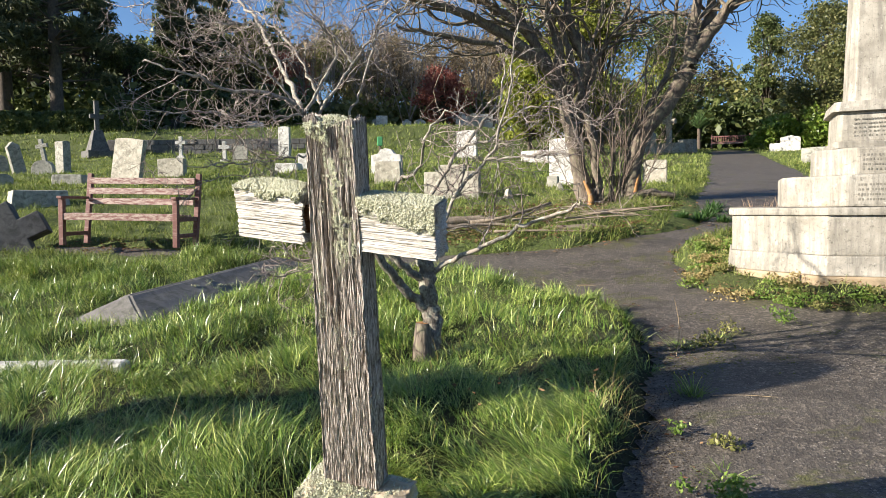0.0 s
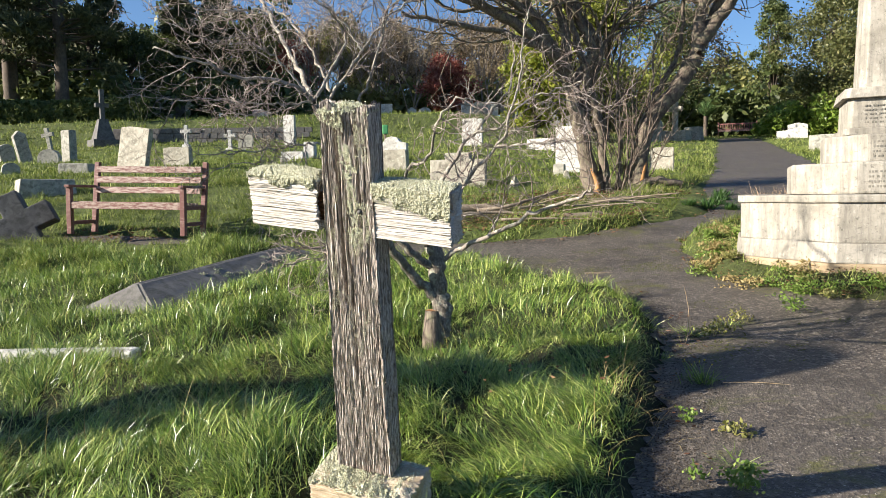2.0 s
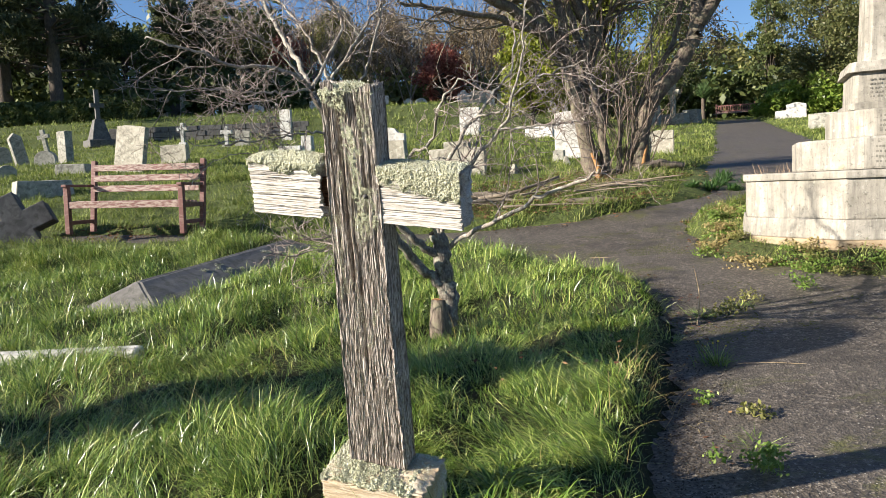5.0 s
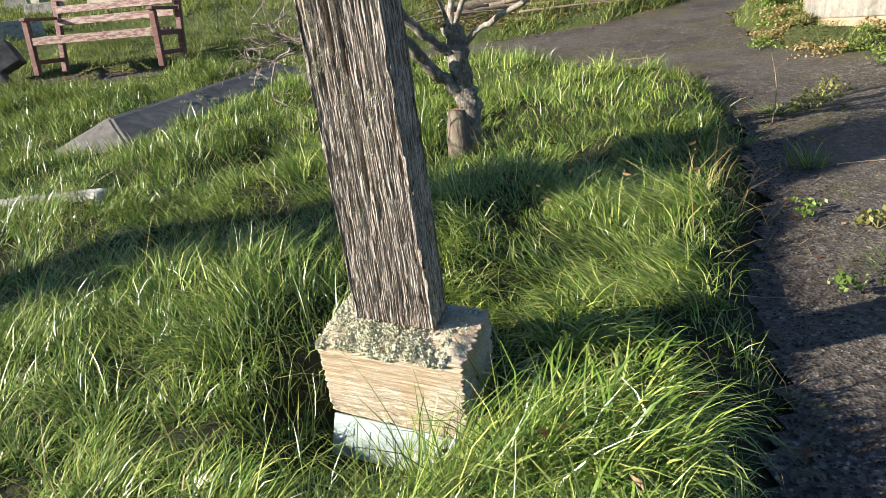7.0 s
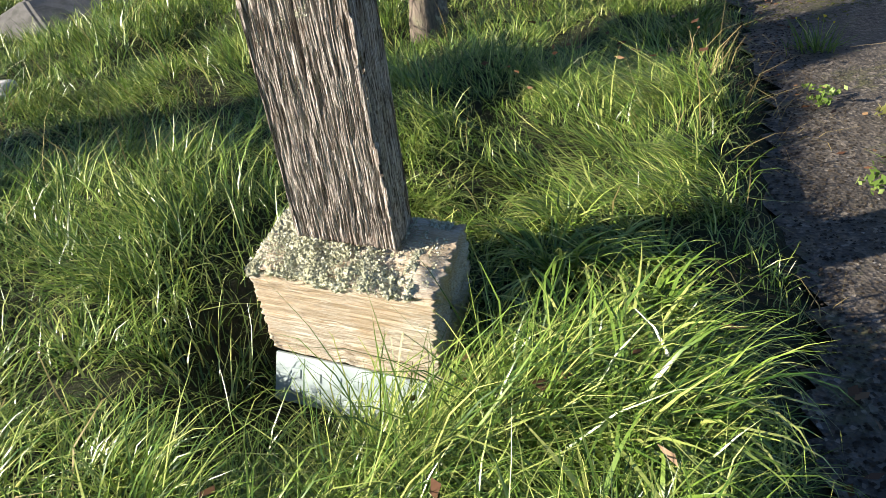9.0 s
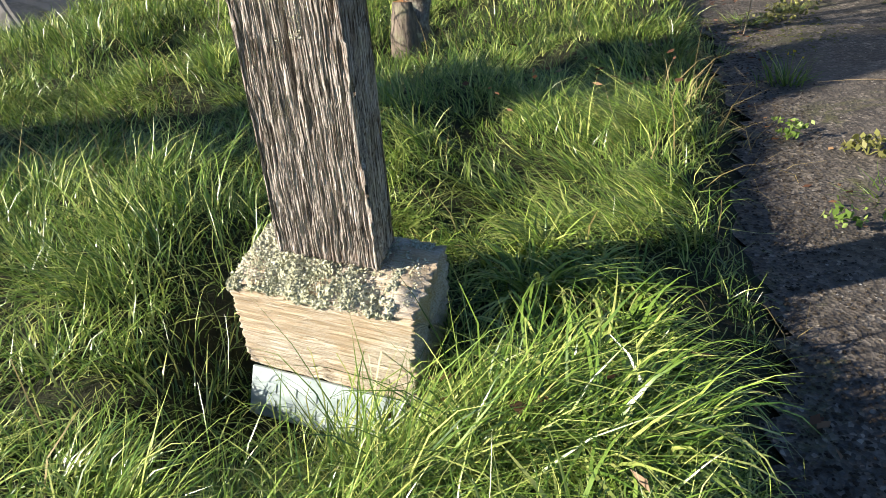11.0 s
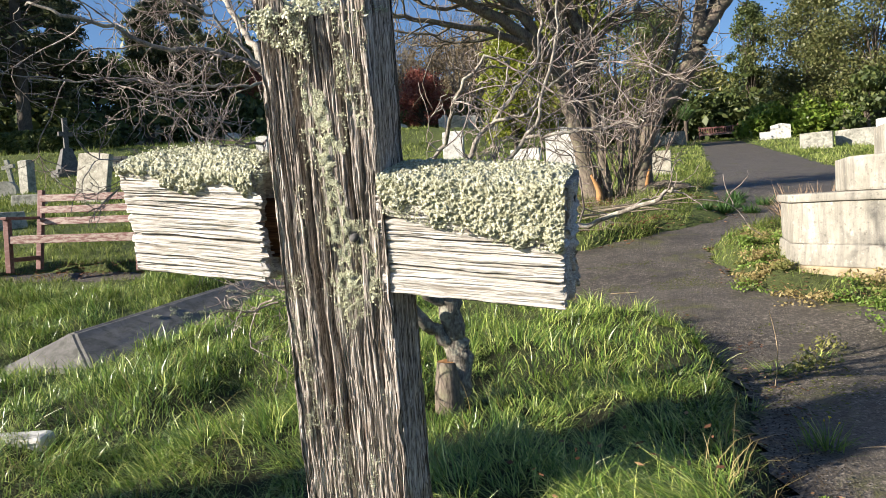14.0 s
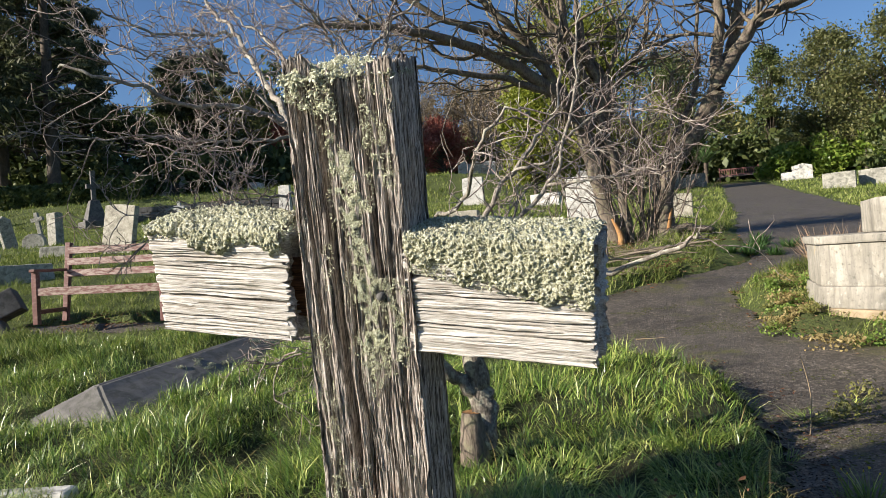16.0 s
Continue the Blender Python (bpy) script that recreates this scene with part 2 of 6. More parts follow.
def mesh_part(name, verts, faces, mat, parent=None, label="", smooth=False):
    """The same from numpy arrays: verts (n, 3), faces (m, 3 or 4)."""
    me = bpy.data.meshes.new(name)
    verts, faces = np.asarray(verts, np.float32), np.asarray(faces, np.int32)
    k = faces.shape[1]
    me.vertices.add(len(verts))
    me.vertices.foreach_set("co", verts.ravel())
    me.loops.add(faces.size)
    me.loops.foreach_set("vertex_index", faces.ravel())
    me.polygons.add(len(faces))
    me.polygons.foreach_set("loop_start", np.arange(0, faces.size, k, dtype=np.int32))
    me.polygons.foreach_set("loop_total", np.full(len(faces), k, np.int32))
    me.update(calc_edges=True)
    ob = finish(new(name, me), mat, smooth)
    ob.parent = parent
    return tagged(ob, label)


def thing(name, m, label, category, group="", kind=""):
    ob = new(name)
    ob.empty_display_size = 0.1
    ob.matrix_basis = m
    return tagged(ob, label, category, group, kind)


def add_box(bm, size, at=(0, 0, 0), turn=(0, 0, 0), bevel=0.0, cuts=0, rough=0.0, taper=(1, 1), seed=0):
    """A bevelled, slightly uneven block; at is the middle of its underside before the turn."""
    b = bmesh.new()
    bmesh.ops.create_cube(b, size=1)
    for v in b.verts:
        k = (v.co.z + .5)
        v.co = Vector((v.co.x * size[0] * (1 + (taper[0] - 1) * k), v.co.y * size[1] * (1 + (taper[1] - 1) * k), k * size[2]))
    if bevel:
        bmesh.ops.bevel(b, geom=b.edges[:], offset=bevel, segments=2, affect="EDGES", profile=0.6)
    if cuts:
        bmesh.ops.subdivide_edges(b, edges=[e for e in b.edges if e.calc_length() > max(size) / (cuts + 2)], cuts=cuts, use_grid_fill=True)
    for v in b.verts:
        if rough:
            v.co += noise.noise_vector(v.co * 9 + Vector((seed * 3.1, seed, 0))) * rough
    b.transform(Matrix.Translation(at) @ pose(0, 0, 0, *turn))
    add_mesh(bm, b)
    return bm


def add_mesh(bm, b):
    me = bpy.data.meshes.new("tmp")
    b.to_mesh(me)
    b.free()
    bm.from_mesh(me)
    bpy.data.meshes.remove(me)


def box(size, at=(0, 0, 0), turn=(0, 0, 0), bevel=0.0, cuts=0, rough=0.0, taper=(1, 1), seed=0):
    return add_box(bmesh.new(), size, at, turn, bevel, cuts, rough, taper, seed)


def slab_from_outline(outline, depth, bevel=0.01, rough=0.0, seed=0):
    """A standing slab: outline (x, z) drawn out along y, edges bevelled."""
    b = bmesh.new()
    front = [b.verts.new((x, -depth / 2, z)) for x, z in outline]
    back = [b.verts.new((x, depth / 2, z)) for x, z in outline]
    b.faces.new(front), b.faces.new(back[::-1])
    for i in range(len(outline)):
        j = (i + 1) % len(outline)
        b.faces.new((front[i], back[i], back[j], front[j]))
    bmesh.ops.recalc_face_normals(b, faces=b.faces)
    if bevel:
        sharp = [e for e in b.edges if len(e.link_faces) == 2 and e.calc_face_angle(0) > 0.5]
        bmesh.ops.bevel(b, geom=sharp, offset=bevel, segments=2, affect="EDGES", profile=0.6)
    for v in b.verts:
        if rough:
            v.co += noise.noise_vector(v.co * 7 + Vector((seed * 2.3, seed, 0))) * rough
    return b


class Tubes:
    """Many tapered round limbs gathered into one mesh."""

    def __init__(self):
        self.v, self.f, self.n = [], [], 0

    def add(self, pts, r0, r1, sides=6):
        pts = np.asarray(pts, float)
        n = len(pts)
        tan = np.gradient(pts, axis=0)
        tan /= np.linalg.norm(tan, axis=1)[:, None] + 1e-9
        ref = np.array([0.31, 0.87, 0.38])
        u = np.cross(tan, ref)
        u /= np.linalg.norm(u, axis=1)[:, None] + 1e-9
        w = np.cross(tan, u)
        a = np.linspace(0, 2 * np.pi, sides, endpoint=False)
        r = np.linspace(r0, r1, n) if np.isscalar(r0) else np.asarray(r0)
        ring = pts[:, None] + r[:, None, None] * (np.cos(a)[None, :, None] * u[:, None] + np.sin(a)[None, :, None] * w[:, None])
        self.v.append(ring.reshape(-1, 3))
        i, j = np.meshgrid(np.arange(n - 1), np.arange(sides), indexing="ij")
        k = (j + 1) % sides
        q = np.stack([i * sides + j, i * sides + k, (i + 1) * sides + k, (i + 1) * sides + j], -1).reshape(-1, 4)
        self.f.append(q + self.n)
        self.n += n * sides

    def part(self, name, mat, parent, label=""):
        return mesh_part(name, np.concatenate(self.v), np.concatenate(self.f), mat, parent, label, True)


def spline(pts, n):
    """A smooth line of n points through a few."""
    pts = np.asarray(pts, float)
    t = np.linspace(0, len(pts) - 1, n)
    i = np.clip(t.astype(int), 0, len(pts) - 2)
    u = (t - i)[:, None]
    g = lambda k: pts[np.clip(k, 0, len(pts) - 1)]
    p0, p1, p2, p3 = g(i - 1), g(i), g(i + 1), g(i + 2)
    return 0.5 * (2 * p1 + (p2 - p0) * u + (2 * p0 - 5 * p1 + 4 * p2 - p3) * u ** 2 + (3 * p1 - p0 - 3 * p2 + p3) * u ** 3)


def twigs(tubes, rng, start, way, length, r, depth, crook=0.5, kids=3, sides=5, rise=0.1, shrink=0.62, spread=0.9):
    """A crooked branch with side branches, down to the twigs."""
    n = max(4, int(5 + 3 * depth))
    p, d, pts = np.array(start, float), np.array(way, float), []
    d /= np.linalg.norm(d)
    for i in range(n):
        pts.append(p.copy())
        d = d + rng.normal(0, crook / math.sqrt(n) , 3) + np.array([0, 0, rise / n])
        d /= np.linalg.norm(d)
        p = p + d * length / (n - 1)
    tubes.add(pts, r, max(r * 0.42, 0.0012), sides)
    if depth > 0:
        for k in range(kids):
            i = rng.integers(max(1, n // 4), n)
            j = min(i, n - 1)
            base = np.array(pts[j]) - np.array(pts[max(j - 1, 0)])
            side = rng.normal(0, 1, 3)
            side /= np.linalg.norm(side)
            w = base / (np.linalg.norm(base) + 1e-9) + spread * side
            twigs(tubes, rng, pts[j], w, length * shrink * rng.uniform(0.7, 1.15), max(r * 0.6, 0.0012), depth - 1, crook, kids, max(3, sides - 1), rise, shrink, spread)


def leaf_cloud(rng, centres, radii, n, size, flat=0.0, slim=1.0):
    """Many small leaf quads scattered through a set of uneven clumps."""
    centres, radii = np.asarray(centres, float), np.asarray(radii, float)
    pick = rng.choice(len(centres), n, p=(radii.mean(1) ** 2) / (radii.mean(1) ** 2).sum())
    d = rng.normal(0, 1, (n, 3))
    d /= np.linalg.norm(d, axis=1)[:, None]
    rad = np.abs(rng.normal(0.64, 0.30, n))
    p = centres[pick] + d * radii[pick] * rad[:, None]
    s = size * rng.uniform(0.6, 1.4, n)
    a = rng.normal(0, 1, (n, 3)) + d * 0.4
    a[:, 2] *= 1 - flat
    a /= np.linalg.norm(a, axis=1)[:, None]
    b = np.cross(a, rng.normal(0, 1, (n, 3)))
    b /= np.linalg.norm(b, axis=1)[:, None] + 1e-9
    c = np.cross(a, b)
    b, c = b * s[:, None], c * (s * slim * rng.uniform(0.4, 0.7, n))[:, None]
    v = np.stack([p - b, p + c + a * (s * .15)[:, None], p + b, p - c + a * (s * .15)[:, None]], 1).reshape(-1, 3)
    return v, np.arange(4 * n).reshape(-1, 4)


# ---- lie of the land ----
LEFT_Y, LEFT_Z = (7, 10, 12, 18, 26, 33, 36, 40, 46, 80, 400), (.10, .25, .42, 1.07, 1.55, 1.95, 2.3, 3.6, 3.95, 5.6, 14)
RIGHT_Y, RIGHT_Z = (7, 10, 12, 16, 25, 41, 60, 120, 400), (.20, .38, .60, .74, 1.12, 1.87, 2.5, 4.8, 12)


def ease(a, b, v):
    u = np.clip((v - a) / (b - a), 0, 1)
    return u * u * (3 - 2 * u)


def lie(x, y):
    """Height of the bare land, tarmac level."""
    x, y = np.asarray(x, float), np.asarray(y, float)
    near = .035 * (np.clip(x, -8, 12) - 1.8) + .0175 * (np.clip(y, -8, 12) - 3.5)
    w = ease(.42, .10, x / np.maximum(y, 1))
    far = w * np.interp(y, LEFT_Y, LEFT_Z) + (1 - w) * np.interp(y, RIGHT_Y, RIGHT_Z)
    s = ease(6.5, 11, y)
    hill = .0489 * (np.clip(y, -30, 120) - 3.5) + .0209 * (np.clip(x, -50, 50) - 1.8)
    return near * (1 - s) + far * s + hill


# ---- ground, path ----
PATH_EDGE = np.array([(-3, -6), (-.6, -1.2), (.56, 1.6), (1.11, 2.72), (1.47, 3.42), (1.84, 4.22), (2.2, 5.2), (2.18, 5.93), (1.93, 6.4), (1.72, 6.9), (1.5, 7.5), (1.0, 8.1),
                      (0, 8.85), (-1.4, 9.65), (-3.4, 10.2), (-9, 11.6), (-9, 12.1), (-3.5, 10.75), (-1.45, 10.1), (.5, 9.5), (1.76, 9.13), (2.66, 9.0), (3.54, 9.4), (4.42, 9.7),
                      (4.89, 9.95), (5.92, 12.3), (8.6, 17.5), (13.1, 26.6), (20, 40.5), (22, 42), (21.9, 39.6), (15, 25.1), (11.8, 18.5), (9.6, 14), (9, 10), (13, 6), (13, -6)])
ISLAND = np.array([(3.45, 7.5), (3.8, 8.4), (5, 9.0), (6.5, 8.6), (7.2, 7), (6.7, 5.2), (5.6, 4.6), (4.55, 4.75), (3.88, 5.12), (3.48, 5.68), (3.3, 6.6)])


def inside(poly, x, y):
    r, n = np.zeros(np.shape(x), bool), len(poly)
    for i in range(n):
        (x0, y0), (x1, y1) = poly[i], poly[i - 1]
        if y0 != y1:
            r ^= ((y0 > y) != (y1 > y)) & (x < (x1 - x0) * (y - y0) / (y1 - y0) + x0)
    return r


def edge_distance(poly, x, y):
    best = np.full(np.shape(x), 1e9)
    for a, b in zip(poly, np.roll(poly, -1, 0)):
        d = b - a
        u = np.clip(((x - a[0]) * d[0] + (y - a[1]) * d[1]) / (d @ d), 0, 1)
        best = np.minimum(best, np.hypot(x - a[0] - u * d[0], y - a[1] - u * d[1]))
    return best


def off_path(x, y):
    """Metres into the grass; negative on the tarmac."""
    x, y = np.asarray(x, float), np.asarray(y, float)
    d1 = edge_distance(PATH_EDGE, x, y) * np.where(inside(PATH_EDGE, x, y), -1, 1)
    d2 = edge_distance(ISLAND, x, y) * np.where(inside(ISLAND, x, y), 1, -1)
    return np.maximum(d1, d2)


TABLE = np.random.RandomState(5).rand(256, 256)


def waver(x, y, seed=0):
    """Smooth value noise, 0 to 1, one wave a unit."""
    x, y = np.asarray(x, float) + seed * 17.3, np.asarray(y, float) + seed * 5.7
    i, j = np.floor(x).astype(int), np.floor(y).astype(int)
    u, v = x - i, y - j
    u, v = u * u * (3 - 2 * u), v * v * (3 - 2 * v)
    g = lambda a, b: TABLE[a % 256, b % 256]
    return (g(i, j) * (1 - u) + g(i + 1, j) * u) * (1 - v) + (g(i, j + 1) * (1 - u) + g(i + 1, j + 1) * u) * v


LEDGER_RIDGE = np.array([(-1.85, 6.6), (-.95, 8.4)])
HOLLOW = (.08, 2.42)          # the grass is trodden down before the plate


def ground_height(x, y):
    x, y = np.asarray(x, float), np.asarray(y, float)
    d = off_path(x, y) + 0.12 * (waver(x * 4, y * 4) - 0.5)
    near = 1 - ease(8, 12, y)
    bed = (0.13 * ease(0, 0.18, d) + 0.07 * ease(0.3, 1.9, d)) * (0.3 + 0.7 * near) - 0.03 * ease(0.05, -0.05, d)
    free = ease(.25, .7, np.hypot(x - .12, y - 2.4)) * ease(.35, .8, edge_distance(LEDGER_RIDGE, x, y))
    lumps = 0.12 * (waver(x * 2, y * 2, 12) - 0.5) + 0.10 * (waver(x * 4.5, y * 4.5, 11) - 0.5)
    hollow = 0.15 * ease(.36, .14, np.hypot(x - HOLLOW[0], y - HOLLOW[1])) + 0.09 * ease(.62, .34, edge_distance(LEDGER_RIDGE, x, y))
    return lie(x, y) + bed + lumps * ease(0, 0.5, d) * free * (.6 + .4 * near) - hollow


def grid_lines(lo, hi, step, far_lo, far_hi, reach, coarse, grow=1.25):
    mid = list(np.arange(-reach if far_lo < -400 else lo - 4, lo, coarse)) + list(np.arange(lo, hi, step)) + list(np.arange(hi, reach, coarse))
    a, s = mid[-1], coarse
    while a < far_hi:
        s *= grow
        a += s
        mid.append(a)
    a, s = mid[0], coarse
    while a > far_lo:
        s *= grow
        a -= s
        mid.insert(0, a)
    return np.array(mid)


def sheet(name, xs, ys, height, mat, keep=None, label="", category="", kind="structure"):
    X, Y = np.meshgrid(xs, ys, indexing="ij")
    v = np.stack([X, Y, height(X, Y)], -1).reshape(-1, 3)
    n, m = X.shape
    i, j = np.meshgrid(np.arange(n - 1), np.arange(m - 1), indexing="ij")
    q = np.stack([i * m + j, (i + 1) * m + j, (i + 1) * m + j + 1, i * m + j + 1], -1)
    if keep is not None:
        cx, cy = (X[:-1, :-1] + X[1:, 1:]) / 2, (Y[:-1, :-1] + Y[1:, 1:]) / 2
        q = q[keep(cx, cy)]
    q = q.reshape(-1, 4)
    used, inv = np.unique(q, return_inverse=True)
    ob = mesh_part(name, v[used], inv.reshape(-1, 4), mat, None, label, True)
    return tagged(ob, label, category, "", kind)


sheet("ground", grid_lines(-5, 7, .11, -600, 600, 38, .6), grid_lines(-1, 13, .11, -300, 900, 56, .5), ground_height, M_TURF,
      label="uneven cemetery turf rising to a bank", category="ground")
sheet("path", np.concatenate([np.arange(-9, -.5, .1), np.arange(-.5, 6, .05), np.arange(6, 23, .12)]),
      np.concatenate([np.arange(-6, 1, .2), np.arange(1, 11, .05), np.arange(11, 43, .15)]),
      lambda x, y: lie(x, y) + 0.012 * (waver(x * 2, y * 2, 4) - .5), M_TARMAC, lambda x, y: off_path(x, y) + 0.16 * (waver(x * 5, y * 5, 7) - .5) < 0.02,
      "cracked grey tarmac footpath with moss", "path")


# ---- grass ----
def blades(rng, x, y, z, length, width, lean, bend, levels, tilts=(.05, 1.15)):
    """Bent, tapered blades as ribbons."""
    n = len(x)
    a = rng.uniform(0, 2 * np.pi, n) if np.isscalar(lean) else lean
    tilt = rng.uniform(tilts[0], tilts[1], n)
    face = a + rng.normal(0, .7, n)
    wx, wy = -np.sin(face), np.cos(face)
    v, drift = [], rng.normal(0, .9, n) / levels
    px, py, pz = x.copy(), y.copy(), z - 0.01
    ang = tilt
    for k in range(levels):
        w = width * (1 - (k / levels) ** 1.6) * .5
        v += [np.stack([px - wx * w, py - wy * w, pz], -1), np.stack([px + wx * w, py + wy * w, pz], -1)]
        s = length / levels
        px, py, pz = px + np.cos(a) * np.sin(ang) * s, py + np.sin(a) * np.sin(ang) * s, pz + np.cos(ang) * s
        ang, a = ang + bend / levels, a + drift
    v.append(np.stack([px, py, pz], -1))
    v = np.stack(v, 1)
    per = 2 * levels + 1
    f = []
    for k in range(levels - 1):
        o = 2 * k
        f += [(o, o + 1, o + 3), (o, o + 3, o + 2)]
    f.append((2 * levels - 2, 2 * levels - 1, 2 * levels))
    f = (np.arange(n)[:, None, None] * per + np.array(f)[None]).reshape(-1, 3)
    return v.reshape(-1, 3), f


def turf(name, seed, n, x0, x1, y0, y1, power, size, width, levels, mat, label, fringe=0.0, patch=None, clear=(), tilts=(.15, 1.25), curl=(.3, 2.9), stray=.8):
    rng = np.random.default_rng(seed)
    u = rng.random(n)
    y = (y0 ** (1 - power) + u * (y1 ** (1 - power) - y0 ** (1 - power))) ** (1 / (1 - power)) if power != 1 else y0 * (y1 / y0) ** u
    s = rng.random(n)
    x = (x0[0] + (x0[1] - x0[0]) * (y - y0) / (y1 - y0)) * (1 - s) + (x1[0] + (x1[1] - x1[0]) * (y - y0) / (y1 - y0)) * s
    tuft = waver(x * 4.5, y * 4.5, 11) * .45 + waver(x * 11, y * 11, 13) * .25 + waver(x * 2, y * 2, 12) * .4
    keep = (off_path(x, y) + 0.25 * (waver(x * 5, y * 5, 7) - .5) > -fringe) & (rng.random(n) < .06 + 2.2 * np.clip(tuft - .22, 0, 1) ** 1.2)
    if patch:
        keep &= rng.random(n) < patch(x, y)
    for cx, cy, a, lx, ly in clear:
        c, q = math.cos(a), math.sin(a)
        dx, dy = x - cx, y - cy
        keep &= ~((abs(dx * c + dy * q) < lx) & (abs(-dx * q + dy * c) < ly))
    x, y, tuft = x[keep], y[keep], tuft[keep]
    n = len(x)
    lean = waver(x * .9, y * .9, 21) * 8 + waver(x * 3.5, y * 3.5, 22) * 5 + rng.normal(0, stray, n)
    length = size * (.2 + 1.15 * tuft) * rng.uniform(.45, 1.5, n)
    v, f = blades(rng, x, y, ground_height(x, y), length, width * rng.uniform(.6, 1.3, n), lean, rng.uniform(curl[0], curl[1], n), levels, tilts)
    return tagged(mesh_part(name, v, f, mat, None, label, False), label, "grass", "", "stuff")


def tussocks(name, seed, n, x0, x1, y0, y1, per, size, width, spread, mat, label, clear=(), levels=5, tilts=(.1, .8), curl=(.7, 2.7), flow=.7, fringe=.02):
    """Clumps of long blades that spring from one crown and fall over outwards, combed one way by the wind."""
    rng = np.random.default_rng(seed)
    y = y0 + (y1 - y0) * rng.random(n) ** 1.3
    k, s = (y - y0) / (y1 - y0), rng.random(n)
    x = (x0[0] + (x0[1] - x0[0]) * k) * (1 - s) + (x1[0] + (x1[1] - x1[0]) * k) * s
    keep = off_path(x, y) > fringe
    for cx, cy, a, lx, ly in clear:
        c, q = math.cos(a), math.sin(a)
        dx, dy = x - cx, y - cy
        keep &= ~((abs(dx * c + dy * q) < lx + .03) & (abs(-dx * q + dy * c) < ly + .03))
    x, y = x[keep], y[keep]
    n = len(x)
    big = rng.uniform(.6, 1.25, n) * (.7 + .6 * waver(x * 2, y * 2, 12))
    comb = waver(x * .8, y * .8, 91) * 9 + rng.normal(0, .5, n)
    i = np.repeat(np.arange(n), (per * rng.uniform(.5, 1.4, n)).astype(int))
    m = len(i)
    r, a = np.sqrt(rng.random(m)), rng.uniform(0, 2 * np.pi, m)
    bx, by = x[i] + spread * big[i] * r * np.cos(a), y[i] + spread * big[i] * r * np.sin(a)
    wx, wy = r * np.cos(a) + flow * np.cos(comb[i]) + rng.normal(0, .35, m), r * np.sin(a) + flow * np.sin(comb[i]) + rng.normal(0, .35, m)
    ok = off_path(bx, by) > fringe - .05
    i, bx, by, wx, wy = i[ok], bx[ok], by[ok], wx[ok], wy[ok]
    m = len(i)
    v, f = blades(rng, bx, by, ground_height(bx, by), size * big[i] * rng.uniform(.45, 1.2, m), width * rng.uniform(.55, 1.3, m), np.arctan2(wy, wx), rng.uniform(curl[0], curl[1], m), levels, tilts)
    return tagged(mesh_part(name, v, f, mat, None, label, False), label, "grass", "", "stuff")


